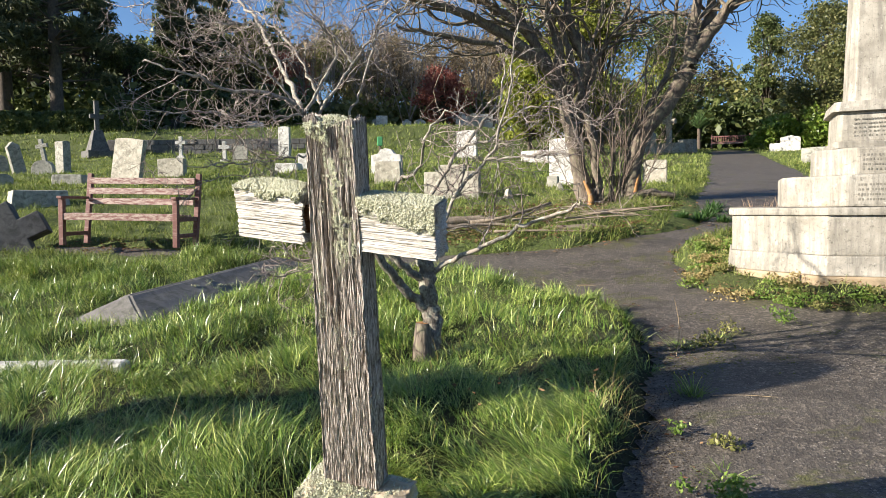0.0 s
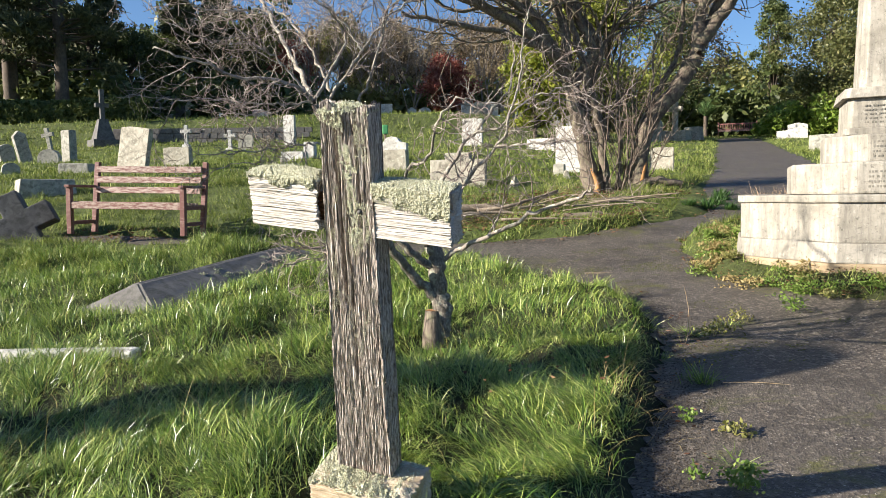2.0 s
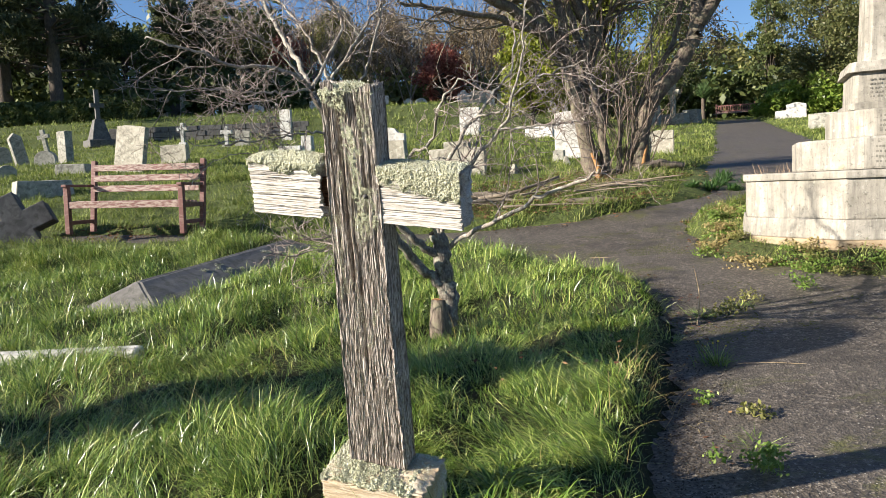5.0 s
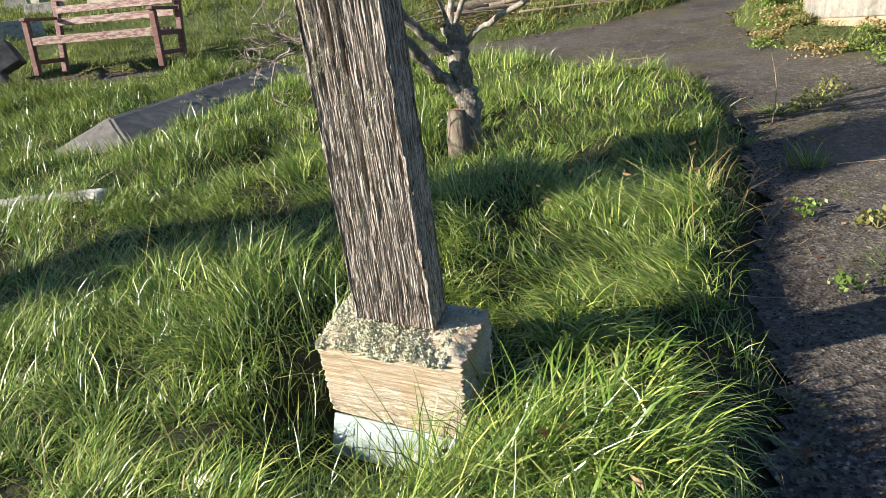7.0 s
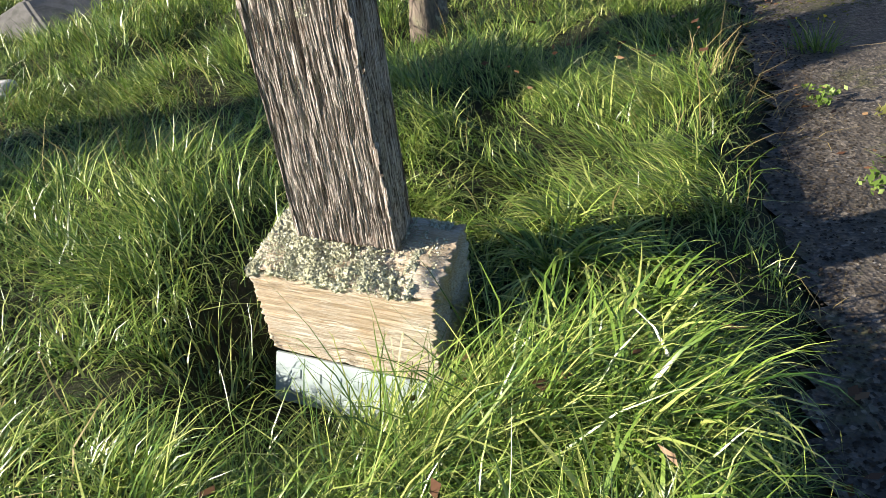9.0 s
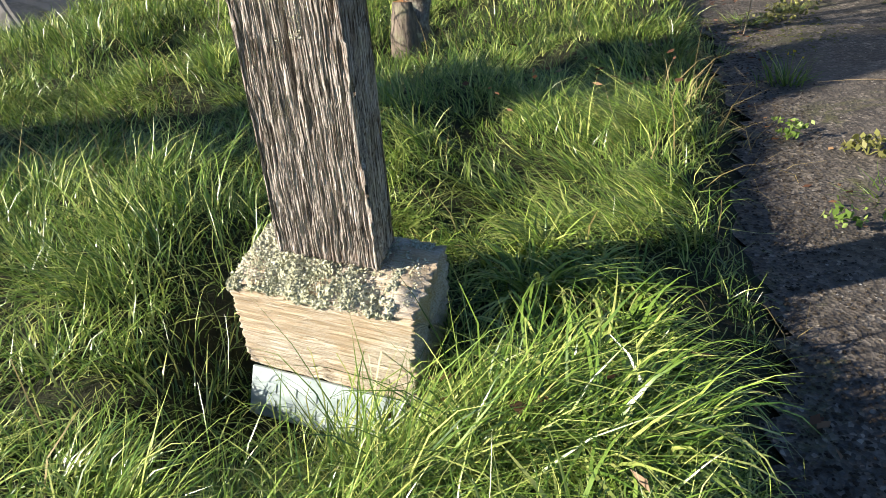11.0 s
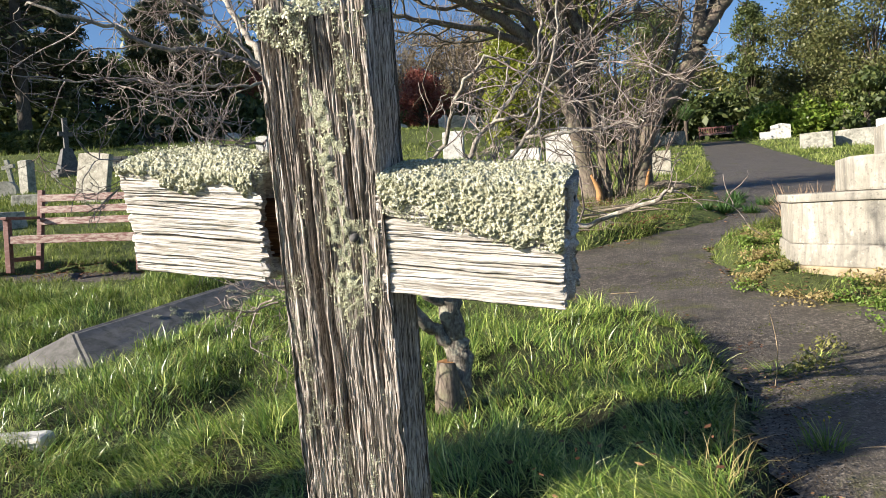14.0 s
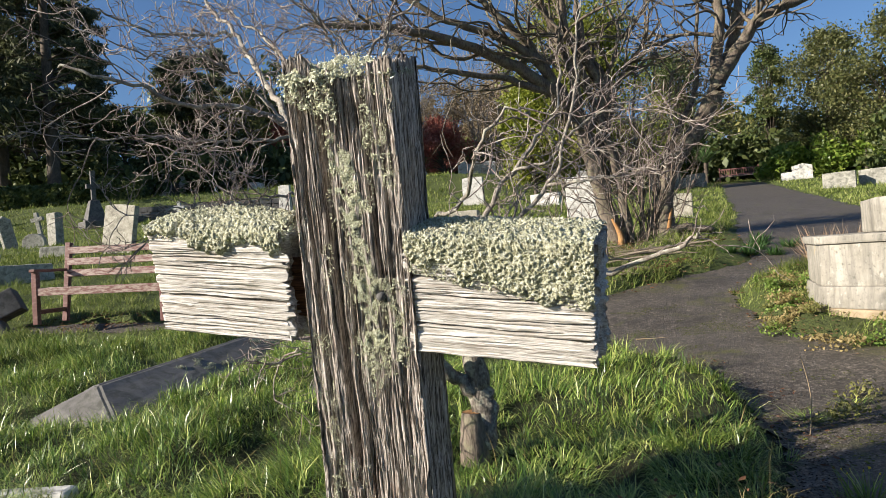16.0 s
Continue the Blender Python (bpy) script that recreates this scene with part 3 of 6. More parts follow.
# ---- the wooden cross ----
def grained(name, across, along, length, mat, parent, seed, label="", nu=700, nv=240, groove=.003, waves=50, cracks=(), ragged=0.0, ragged_low=0.0, taper=1.0, hollow=0.0, stretch=4.0, axis="Z", checks=0, check_deep=.006, check_long=.25, notches=(), sway=1.0):
    """A weathered baulk with open grain: its skin is carved along the fibres. across, along: its two widths; it grows from 0 to length."""
    a, b = across / 2, along / 2
    per = 2 * (across + along)
    s, at = [], 0
    for side, share in ((across, .50), (along, .20), (across, .12), (along, .18)):
        k = int(nu * share)
        s.append(at + side * np.arange(k) / k)
        at += side
    s = np.concatenate(s)
    nu = len(s)
    r = min(a, b) * .10
    x = np.where(s < across, -a + s, np.where(s < across + along, a, np.where(s < 2 * across + along, a - (s - across - along), -a)))
    y = np.where(s < across, -b, np.where(s < across + along, -b + (s - across), np.where(s < 2 * across + along, b, b - (s - 2 * across - along))))
    nx = np.where(s < across, 0., np.where(s < across + along, 1., np.where(s < 2 * across + along, 0., -1.)))
    ny = np.where(s < across, -1., np.where(s < across + along, 0., np.where(s < 2 * across + along, 1., 0.)))
    cx, cy = np.maximum(np.abs(x) - (a - r), 0), np.maximum(np.abs(y) - (b - r), 0)
    cut = np.where((cx > 0) & (cy > 0), (np.hypot(cx, cy) - r).clip(0), 0)
    S, V = np.meshgrid(s, np.linspace(0, 1, nv), indexing="ij")
    z0 = ragged_low * ((waver(s * 240, s * 0, seed + 5) - .5) + sway * (waver(s * 14, s * 0, seed + 6) - .5))
    z1 = length + ragged * ((waver(s * 260, s * 0, seed + 1) - .5) + 1.6 * sway * (waver(s * 16, s * 0, seed + 2) - .5))
    for at, w, deep in notches:
        z1 = z1 - deep * (np.exp(-((s - at) / w) ** 2) + np.exp(-((s - (2 * across + along - at)) / w) ** 2))
    Z = z0[:, None] * (1 - V) + z1[:, None] * V
    T = S + .009 * (waver(S * 11, Z * 3, seed + 9) - .5) + .0022 * (waver(S * 50, Z * 14, seed + 8) - .5)
    u = T * waves / across
    n1, n2 = waver(u, Z * stretch, seed), waver(u * 2.4, Z * stretch * 2.2, seed + 3)
    depth = groove * (1.9 * np.clip((.40 - n1) / .40, 0, 1) ** .6 + .8 * np.clip((.34 - n2) / .34, 0, 1) ** .7 + .9 * waver(S * 34, Z * 6, seed + 4)
                      + .6 * waver(T * 420, Z * 60, seed + 12) + 1.1 * waver(T * 170, Z * 30, seed + 14))
    pick = random.Random(seed)
    for c in range(checks):
        lo = pick.uniform(-.1, length)
        cracks = cracks + ((pick.uniform(0, per), pick.uniform(.0006, .0015), pick.uniform(.4, 1.1) * check_deep, lo, lo + pick.uniform(.2, 1) * check_long),)
    for at, w, deep, lo, hi in cracks:
        k = np.abs(s - at) < 3 * w + .012
        if not k.any():
            continue
        q, h = Z[k], T[k]
        wob = .006 * (waver(q * 9, q * 0 + at * 90, seed + 7) - .5) + .002 * (waver(q * 40, q * 0 + at * 70, seed + 17) - .5)
        ends = np.clip(np.minimum(q - lo, hi - q) / .05, 0, 1)
        depth[k] += deep * ends ** .5 * np.exp(-np.minimum(np.abs((h - at - wob) / (w * (.25 + .75 * ends))), 4) ** 3)
    k = 1 + (taper - 1) * Z / length
    X = (x[:, None] - nx[:, None] * depth - np.sign(x)[:, None] * cut[:, None] * .7) * k
    Y = y[:, None] - ny[:, None] * depth - np.sign(y)[:, None] * cut[:, None] * .7
    v = np.stack([X, Y, Z], -1).reshape(-1, 3)
    i, j = np.meshgrid(np.arange(nu), np.arange(nv - 1), indexing="ij")
    q = np.stack([i * nv + j, ((i + 1) % nu) * nv + j, ((i + 1) % nu) * nv + j + 1, i * nv + j + 1], -1).reshape(-1, 4)
    # the two ends close inwards in rings
    extra, faces, base = [], [], len(v)
    for end, jj, sink in ((0, 0, 0.0), (1, nv - 1, hollow)):
        prev = np.arange(nu) * nv + jj
        for m in range(1, 9):
            w = 1 - m / 8.5
            pts = np.stack([X[:, jj] * w, Y[:, jj] * w, Z[:, jj] * w + (Z[:, jj].mean()) * (1 - w)], -1)
            pts[:, 2] += (-sink * (1 - w ** 3) if end else 0) + .010 * (waver(pts[:, 0] * 220, pts[:, 1] * 90, seed + 40) - .5)
            cur = base + np.arange(nu)
            faces.append(np.stack([prev, np.roll(prev, -1), np.roll(cur, -1), cur], -1) if end else np.stack([prev, cur, np.roll(cur, -1), np.roll(prev, -1)], -1))
            extra.append(pts)
            base += nu
            prev = cur
    v = np.concatenate([v] + extra)
    if axis == "X":
        v = v[:, [2, 1, 0]] * (1, 1, -1)
    return mesh_part(name, v, np.concatenate([q] + faces), mat, parent, label, True)


def crust(name, rng, pts, sizes, mat, parent, label):
    """Crusty lichen: many small, uneven lobes grown together."""
    a = np.arange(4) * np.pi / 2
    base = np.concatenate([np.stack([np.cos(a), np.sin(a), a * 0 - .3], -1), [(.15, .1, .55)]])
    tri = np.array([(i, (i + 1) % 4, 4) for i in range(4)])
    n = len(pts)
    turn = rng.normal(0, 1, (n, 3, 3))
    turn[:, :, 2] += np.array((0, -1.0, 1.2))
    q = np.linalg.qr(turn[:, :, ::-1])[0][:, :, ::-1]
    q = q * np.where((q[:, 2, 2] - q[:, 1, 2]) < 0, -1, 1)[:, None, None]
    v = base[None] * (1 + rng.normal(0, .36, (n, len(base), 1))) * (sizes[:, None, None] * rng.uniform(.65, 1.35, (n, 1, 3)))
    v = np.einsum("nij,nkj->nki", q, v) + pts[:, None]
    f = (np.arange(n)[:, None, None] * len(base) + tri[None]).reshape(-1, 3)
    return mesh_part(name, v.reshape(-1, 3), f, mat, parent, label, False)


def lichen_mat():
    """Grown-together lichen: pale lobes, olive and brown between them."""
    k = Mat("lichen_crust", 0.95, 0, 0.1)
    v = k.coords()
    n1, n2, n3 = k.noise(v, 260, 5, 0.7), k.noise(v, 60, 4, 0.6), k.noise(v, 620, 4, 0.7)
    c = k.ramp(n1, [(0.36, (0.15, 0.14, 0.08)), (0.46, (0.40, 0.40, 0.26)), (0.57, (0.74, 0.74, 0.60))])
    c = k.mix(k.ramp(n2, [(0.42, (0, 0, 0)), (0.66, (0.55, 0.55, 0.55))]), c, (0.50, 0.50, 0.33))
    c = k.mix(k.ramp(n3, [(0.40, (0.5, 0.5, 0.5)), (0.52, (0, 0, 0))]), c, (0.16, 0.145, 0.085))
    k.color(c).bump(k.mix(0.5, n1, n3), 1.0, 0.004)
    return k.m


M_CRUST = lichen_mat()


def mat_of_lichen(parent, x0, x1, front, back, top, hump, fall, seed, edge=.010, step=.00105):
    """A lumpy crust over a baulk's top that hangs down its front as far as fall(0 to 1) says."""
    deep = back - front
    U, W = np.meshgrid(np.arange(x0, x1, step), np.arange(0, deep + .11, step), indexing="ij")
    u = (U - x0) / (x1 - x0)
    a = np.clip((W - deep) / .016 + .5, 0, 1) * np.pi / 2
    down = np.maximum(W - deep, 0)
    y, z = np.maximum(back - W, front), top - down
    reach = fall(u) + .030 * (waver(U * 60, W * 20, seed) - .5) + .014 * (waver(U * 190, W * 130, seed + 1) - .5)
    mask = ease(0, edge, reach - down) * ease(0, .012, W + .02 * (waver(U * 70, W * 9, seed + 9) - .4))
    lobes = lambda f, q: np.sqrt(np.clip(1.35 * waver(U * f, W * f, seed + q) - .12, 0, 1))
    bumps = .0032 * lobes(90, 2) + .0036 * waver(U * 310, W * 310, seed + 3) + .0040 * waver(U * 640, W * 640, seed + 4) - .0030
    body = hump * np.sin(np.pi * np.clip(W / deep, 0, 1) ** .8) ** .7 * (.55 + .6 * waver(U * 22, W * 22, seed + 5)) * np.sin(np.pi * np.clip(u * .94 + .03, 0, 1)) ** .35
    h = mask * (body + np.maximum(bumps, -.001)) - .006 * (1 - mask)
    v = np.stack([U + .0015 * (waver(U * 300, W * 300, seed + 6) - .5), y - np.sin(a) * h, z + np.cos(a) * h], -1)
    n, m = U.shape
    i, j = np.meshgrid(np.arange(n - 1), np.arange(m - 1), indexing="ij")
    q = np.stack([i * m + j, i * m + j + 1, (i + 1) * m + j + 1, (i + 1) * m + j], -1)
    keep = np.maximum.reduce([mask[:-1, :-1], mask[1:, :-1], mask[:-1, 1:], mask[1:, 1:]]) > 0
    q = q[keep]
    used, inv = np.unique(q, return_inverse=True)
    return mesh_part("lichen", v.reshape(-1, 3)[used], inv.reshape(-1, 4), M_CRUST, parent, "thick crust of grey-green lichen", False)


CROSS = pose(0.1442, 2.4874, 0.1608, 15.389, 6.361, -27.085)
POST_W, POST_D, POST_H, POST_TAPER = .195, .085, 1.163, .765


def wooden_cross():
    t = thing("grave_cross", CROSS, "leaning weathered grey oak cross crusted with lichen", "grave cross")
    up = grained("upright", POST_W, POST_D, POST_H, M_POST, t, 3, "grey furrowed oak upright", 740, 230, .0030, 92,
                 ((.066, .0060, .045, .58, 1.4), (.142, .0042, .040, .74, 1.4), (.090, .003, .018, .3, 1.0), (.03, .003, .012, .5, 1.4), (.165, .0022, .012, .62, 1.4), (.110, .002, .014, .7, 1.4)),
                 .014, .003, POST_TAPER, .03, checks=330, check_deep=.0065, check_long=.20, stretch=20.0, sway=.9, notches=((.066, .010, .05), (.142, .008, .035), (.104, .016, .020)))
    up.location = (0, POST_D / 2, 0)
    right = grained("arm", .155, .09, .235, M_BEAM, t, 13, "bleached oak arm", 470, 110, .0016, 56, ((.03, .002, .008, 0, .4), (.075, .0014, .012, .02, .26), (.118, .0013, .010, -.1, .2)), .010, .010, 1.0, .004, 7.0, "X", checks=105, check_deep=.0085, check_long=.20, sway=.5)
    right.location = (.068, .047, .875)
    left = grained("arm", .155, .08, .220, M_BEAM, t, 23, "bleached oak arm", 470, 110, .0016, 56, ((.095, .0022, .014, -.1, .4), (.05, .0012, .009, .05, .4), (.125, .0012, .009, -.1, .15)), .022, .008, 1.0, .012, 7.0, "X", checks=105, check_deep=.0085, check_long=.20, sway=.5)
    stub = grained("tenon", .085, .045, .07, M_HEART, t, 27, "torn red-brown tenon of the arm", 160, 30, .003, 16, (), .01, .01, 1.0, 0, 8.0, "X")
    stub.location = (-.115, .045, .868)
    left.location = (-.322, .035, .875)
    block = grained("plinth_block", .21, .20, .335, M_BLOCK, t, 33, "pale squared oak plinth block", 330, 100, .0013, 26, ((.012, .004, .012, -.1, .5), (.175, .0016, .008, .1, .5), (.192, .0022, .014, -.1, .3)), .016, .010, 1.0, .004, 5.0, "X", checks=60, check_deep=.0035, check_long=.22, sway=.3)
    block.location = (-.152, .012, -.112)
    co = np.zeros(3 * len(block.data.vertices), np.float32)
    block.data.vertices.foreach_get("co", co)
    co = co.reshape(-1, 3)
    low = np.clip((.04 - co[:, 2]) / .14, 0, 1)
    co[:, 2] -= low * (.008 + .026 * co[:, 0] / .335 + .016 * (waver(co[:, 0] * 45, co[:, 1] * 30, 71) - .5))
    high = np.clip((co[:, 2] - .06) / .045, 0, 1)
    co[:, 2] += high * .022 * (waver(co[:, 0] * 28, co[:, 1] * 28, 72) - .6)
    block.data.vertices.foreach_set("co", co.ravel())
    block.data.update()
    nail = Tubes()
    nail.add([(.034, .012, .872), (.034, -.001, .872), (.034, -.002, .872)], [.005, .0055, .0005], 0, 10)
    nail.part("nail", M_DARKST, t, "dark rusted nail head")
    mat_of_lichen(t, -.324, -.100, -.006, .076, .951, .022, lambda u: .010 + .014 * u, 101)
    mat_of_lichen(t, .072, .305, .001, .092, .951, .009, lambda u: .026 + .062 * u ** .8, 111)
    mat_of_lichen(t, -.152, .165, -.089, .112, -.010, .008, lambda u: .012 - .012 * u, 121, .012, .0015)
    rng = np.random.default_rng(8)
    pts, size = [], []

    def scatter(n, fn, lo, hi):
        n, lo, hi = int(n * 1.25), lo * 1.0, hi * .85
        p = fn(rng.random((n, 2)))
        q = p[:, 0] + p[:, 1] * .7
        lump = .6 * waver(q * 75, p[:, 2] * 75, 51) + .4 * waver(q * 210, p[:, 2] * 210, 52)
        p = p[lump > rng.uniform(.22, .5, len(p))]
        q = p[:, 0] + p[:, 1] * .7
        swell = waver(q * 120, p[:, 2] * 120, 53)
        p = p + np.array((0, -.006, .006)) * (swell[:, None] - .35)
        pts.append(p)
        size.append(rng.uniform(lo, hi, len(p)) * (.6 + .7 * swell))

    def arm_top(x0, x1, z, y0, y1, hump):
        def f(u):
            x, y = x0 + (x1 - x0) * u[:, 0], y0 + (y1 - y0) * u[:, 1]
            h = hump * np.sin(np.pi * u[:, 0]) ** .5 * (1 - (2 * u[:, 1] - 1) ** 2)
            return np.stack([x, y, z + h * rng.random(len(x)) ** .4 + rng.normal(0, .002, len(x))], -1)
        return f

    def arm_front(x0, x1, z0, z1, y, fall):
        def f(u):
            x = x0 + (x1 - x0) * u[:, 0]
            z = z1 - (z1 - z0) * u[:, 1] ** 1.3 * (.35 + .65 * (fall(u[:, 0])))
            return np.stack([x, np.full(len(x), y) + rng.normal(0, .0015, len(x)), z], -1)
        return f
    scatter(3000, arm_top(-.325, -.085, .952, -.005, .075, .026), 0.0007, 0.0021)
    scatter(500, arm_front(-.325, -.09, .925, .955, -.004, lambda u: .4 + u * 0), 0.0007, 0.0021)
    scatter(2400, arm_top(.075, .302, .952, 0, .09, .012), 0.0007, 0.0021)
    scatter(3200, arm_front(.075, .302, .865, .953, .001, lambda u: .25 + .65 * u ** .8), 0.0007, 0.0021)

    def streak(x0, z0, z1, w):
        def f(u):
            z = z0 + (z1 - z0) * u[:, 0]
            x = x0 + w * (u[:, 1] - .5) + .02 * (waver(z * 9, z * 0, 31) - .5)
            ok = waver(x * 70, z * 25, 33) > .42
            return np.stack([x, np.full(len(x), .0045), z], -1)[ok]
        return f
    scatter(1800, streak(-.012, .85, 1.12, .04), 0.0006, 0.0011)
    scatter(1500, streak(.048, 1.0, 1.14, .035), 0.0006, 0.0011)
    scatter(4200, streak(.035, .76, .93, .07), 0.0006, 0.0012)
    scatter(1500, streak(-.058, .55, .82, .03), 0.0006, 0.0011)
    scatter(800, streak(-.03, .28, .62, .035), 0.0006, 0.0011)
    scatter(300, streak(.055, 1.02, 1.14, .03), 0.0006, 0.0011)
    scatter(2856, arm_top(-.075, .075, 1.145, .002, .075, .022), 0.0007, 0.0021)
    scatter(1500, arm_top(-.15, .08, -.004, -.09, .005, .016), 0.0011, 0.0034)
    scatter(300, arm_front(-.15, .15, -.03, -.004, -.088, lambda u: .4 + u * 0), 0.0009, 0.0026)
    scatter(500, arm_top(.05, .17, -.006, -.085, .09, .007), 0.0009, 0.0028)

    def flecks(u):
        x, z = (u[:, 0] - .5) * .155, .35 + .78 * u[:, 1]
        ok = .6 * waver(x * 40, z * 12, 35) + .4 * waver(x * 120, z * 45, 36) > .70 - .05 * (x > -.005) - .04 * (z > .7)
        return np.stack([x, np.full(len(x), .0035), z], -1)[ok]
    scatter(16000, flecks, 0.0005, 0.0013)
    scatter(5500, streak(-.002, .96, 1.08, .034), 0.0006, 0.0013)
    scatter(6500, streak(.016, .80, 1.0, .040), 0.0006, 0.0013)
    scatter(1300, arm_front(-.072, .0, 1.09, 1.150, -.002, lambda u: .3 + .7 * u), 0.0007, 0.0021)
    scatter(1500, arm_top(-.075, .0, 1.140, -.004, .05, .018), 0.0010, 0.0032)
    crust("lichen", rng, np.concatenate(pts), np.concatenate(size), M_LICHEN, t, "thick crust of grey-green lichen")
    return t


wooden_cross()


# ---- name plate under the cross ----
def plate():
    k = Mat("verdigris_plate", 0.45, 0.0, 0.5)
    k.color(k.ramp(k.noise(k.coords(), 14, 5), [(0.3, (0.24, 0.30, 0.30)), (0.6, (0.42, 0.50, 0.49)), (0.8, (0.60, 0.65, 0.63))]))
    t = thing("name_plate", CROSS @ pose(.01, -.112, -.268, 62, 0, 0), "pale green metal plate with worn raised lettering below the cross", "plaque")
    part("plate", box((.31, .10, .008), bevel=.002, rough=.001), k.m, t)
    for row in range(2):
        for i in range(6):
            part("letter_bar", box((.018, .020, .0022), (-.11 + i * .042, -.02 + row * .034, .0078), bevel=.001), k.m, t)
    return t


plate()


# ---- garden benches ----
def bench(name, m, label, length=1.5, group="", upright=False):
    t = thing(name, m, label, "bench", group)
    L, D, SEAT, ARM, TOP = length / 2, .56, .42, .64, .97
    for s in (-1, 1):
        part("leg", box((.065, .065, ARM - .03), (s * L, 0, 0), bevel=.006), M_BENCH, t)
        part("back_post", box((.065, .06, TOP), (s * L, D - .06, 0), (-7, 0, 0), bevel=.006), M_BENCH, t)
        part("arm_rest", box((.075, D + .02, .035), (s * L, D / 2 - .05, ARM - .03), bevel=.008), M_BENCH, t)
        part("side_rail", box((.04, D - .1, .06), (s * L, D / 2, .33), bevel=.004), M_BENCH, t)
        part("foot_rail", box((.035, D - .1, .05), (s * L, D / 2, .12), bevel=.004), M_BENCH, t)
    part("front_rail", box((length - .06, .03, .085), (0, -.01, SEAT - .085), bevel=.004), M_SLAT, t)
    for i in range(5):
        part("seat_slat", box((length - .06, .07, .022), (0, .045 + i * .093, SEAT - .015 - .004 * i), bevel=.004), M_SLAT, t)
    if upright:
        part("top_rail", box((length - .06, .03, .07), (0, .55, .80), (-7, 0, 0), bevel=.006), M_BENCH, t)
        part("back_rail", box((length - .06, .03, .05), (0, .51, .47), (-7, 0, 0), bevel=.006), M_BENCH, t)
        for i in range(15):
            part("back_slat", box((.055, .018, .32), (-L + (i + 1) * length / 16, .515, .50), (-7, 0, 0), bevel=.003), M_BENCH, t)
    for i, z in enumerate(() if upright else (.54, .68, .82)):
        part("back_slat", box((length - .06, .022, .085), (0, .50 + (z - .42) * .125, z), (-7, 0, 0), bevel=.004), M_SLAT, t)
    return t


def stand(x, y, rz=0, rx=0, ry=0, dz=0.0):
    """A pose on the ground at x, y."""
    return pose(x, y, float(ground_height(x, y)) + dz, rx, ry, rz)


bench("garden_bench", pose(-2.974, 10.034, .595, 0, 1.5, -15), "weathered red-brown slatted garden bench beside the path", 1.6)
bench("garden_bench", stand(22.1, 42.3, -26), "dark red-brown slatted bench at the end of the path", 2.15, "", True)


# ---- stepped monument ----
def ngon(r, z0, z1, n=6, turn=0.0, top=None, bevel=.012, rough=.004, seed=0):
    b = bmesh.new()
    top = r if top is None else top
    lo = [b.verts.new((r * math.cos(turn + i * 2 * math.pi / n), r * math.sin(turn + i * 2 * math.pi / n), z0)) for i in range(n)]
    hi = [b.verts.new((top * math.cos(turn + i * 2 * math.pi / n), top * math.sin(turn + i * 2 * math.pi / n), z1)) for i in range(n)]
    b.faces.new(lo[::-1]), b.faces.new(hi)
    for i in range(n):
        b.faces.new((lo[i], lo[(i + 1) % n], hi[(i + 1) % n], hi[i]))
    bmesh.ops.bevel(b, geom=b.edges[:], offset=bevel, segments=2, affect="EDGES", profile=.6)
    bmesh.ops.subdivide_edges(b, edges=[e for e in b.edges if e.calc_length() > .3], cuts=4, use_grid_fill=True)
    for v in b.verts:
        v.co += noise.noise_vector(v.co * 4 + Vector((seed, 0, 0))) * rough
    return b


MON_X, MON_Y, MON_R, MON_TURN = 4.847, 6.449, 1.335, radians(-5.13)


def squared(half, cut, z0, z1, top=1.0, seed=0):
    """A square shaft with cut corners, tapering by top."""
    b = bmesh.new()
    o = [(half, -half + cut), (half, half - cut), (half - cut, half), (-half + cut, half), (-half, half - cut), (-half, -half + cut), (-half + cut, -half), (half - cut, -half)]
    lo, hi = [b.verts.new((x, y, z0)) for x, y in o], [b.verts.new((x * top, y * top, z1)) for x, y in o]
    b.faces.new(lo[::-1]), b.faces.new(hi)
    for i in range(8):
        b.faces.new((lo[i], lo[(i + 1) % 8], hi[(i + 1) % 8], hi[i]))
    bmesh.ops.bevel(b, geom=b.edges[:], offset=.008, segments=2, affect="EDGES", profile=.6)
    bmesh.ops.subdivide_edges(b, edges=[e for e in b.edges if e.calc_length() > .25], cuts=4, use_grid_fill=True)
    for v in b.verts:
        v.co += noise.noise_vector(v.co * 5 + Vector((seed, 0, 0))) * .003
    b.transform(pose(0, 0, 0, 0, 0, math.degrees(MON_TURN) - 22.5))
    return b


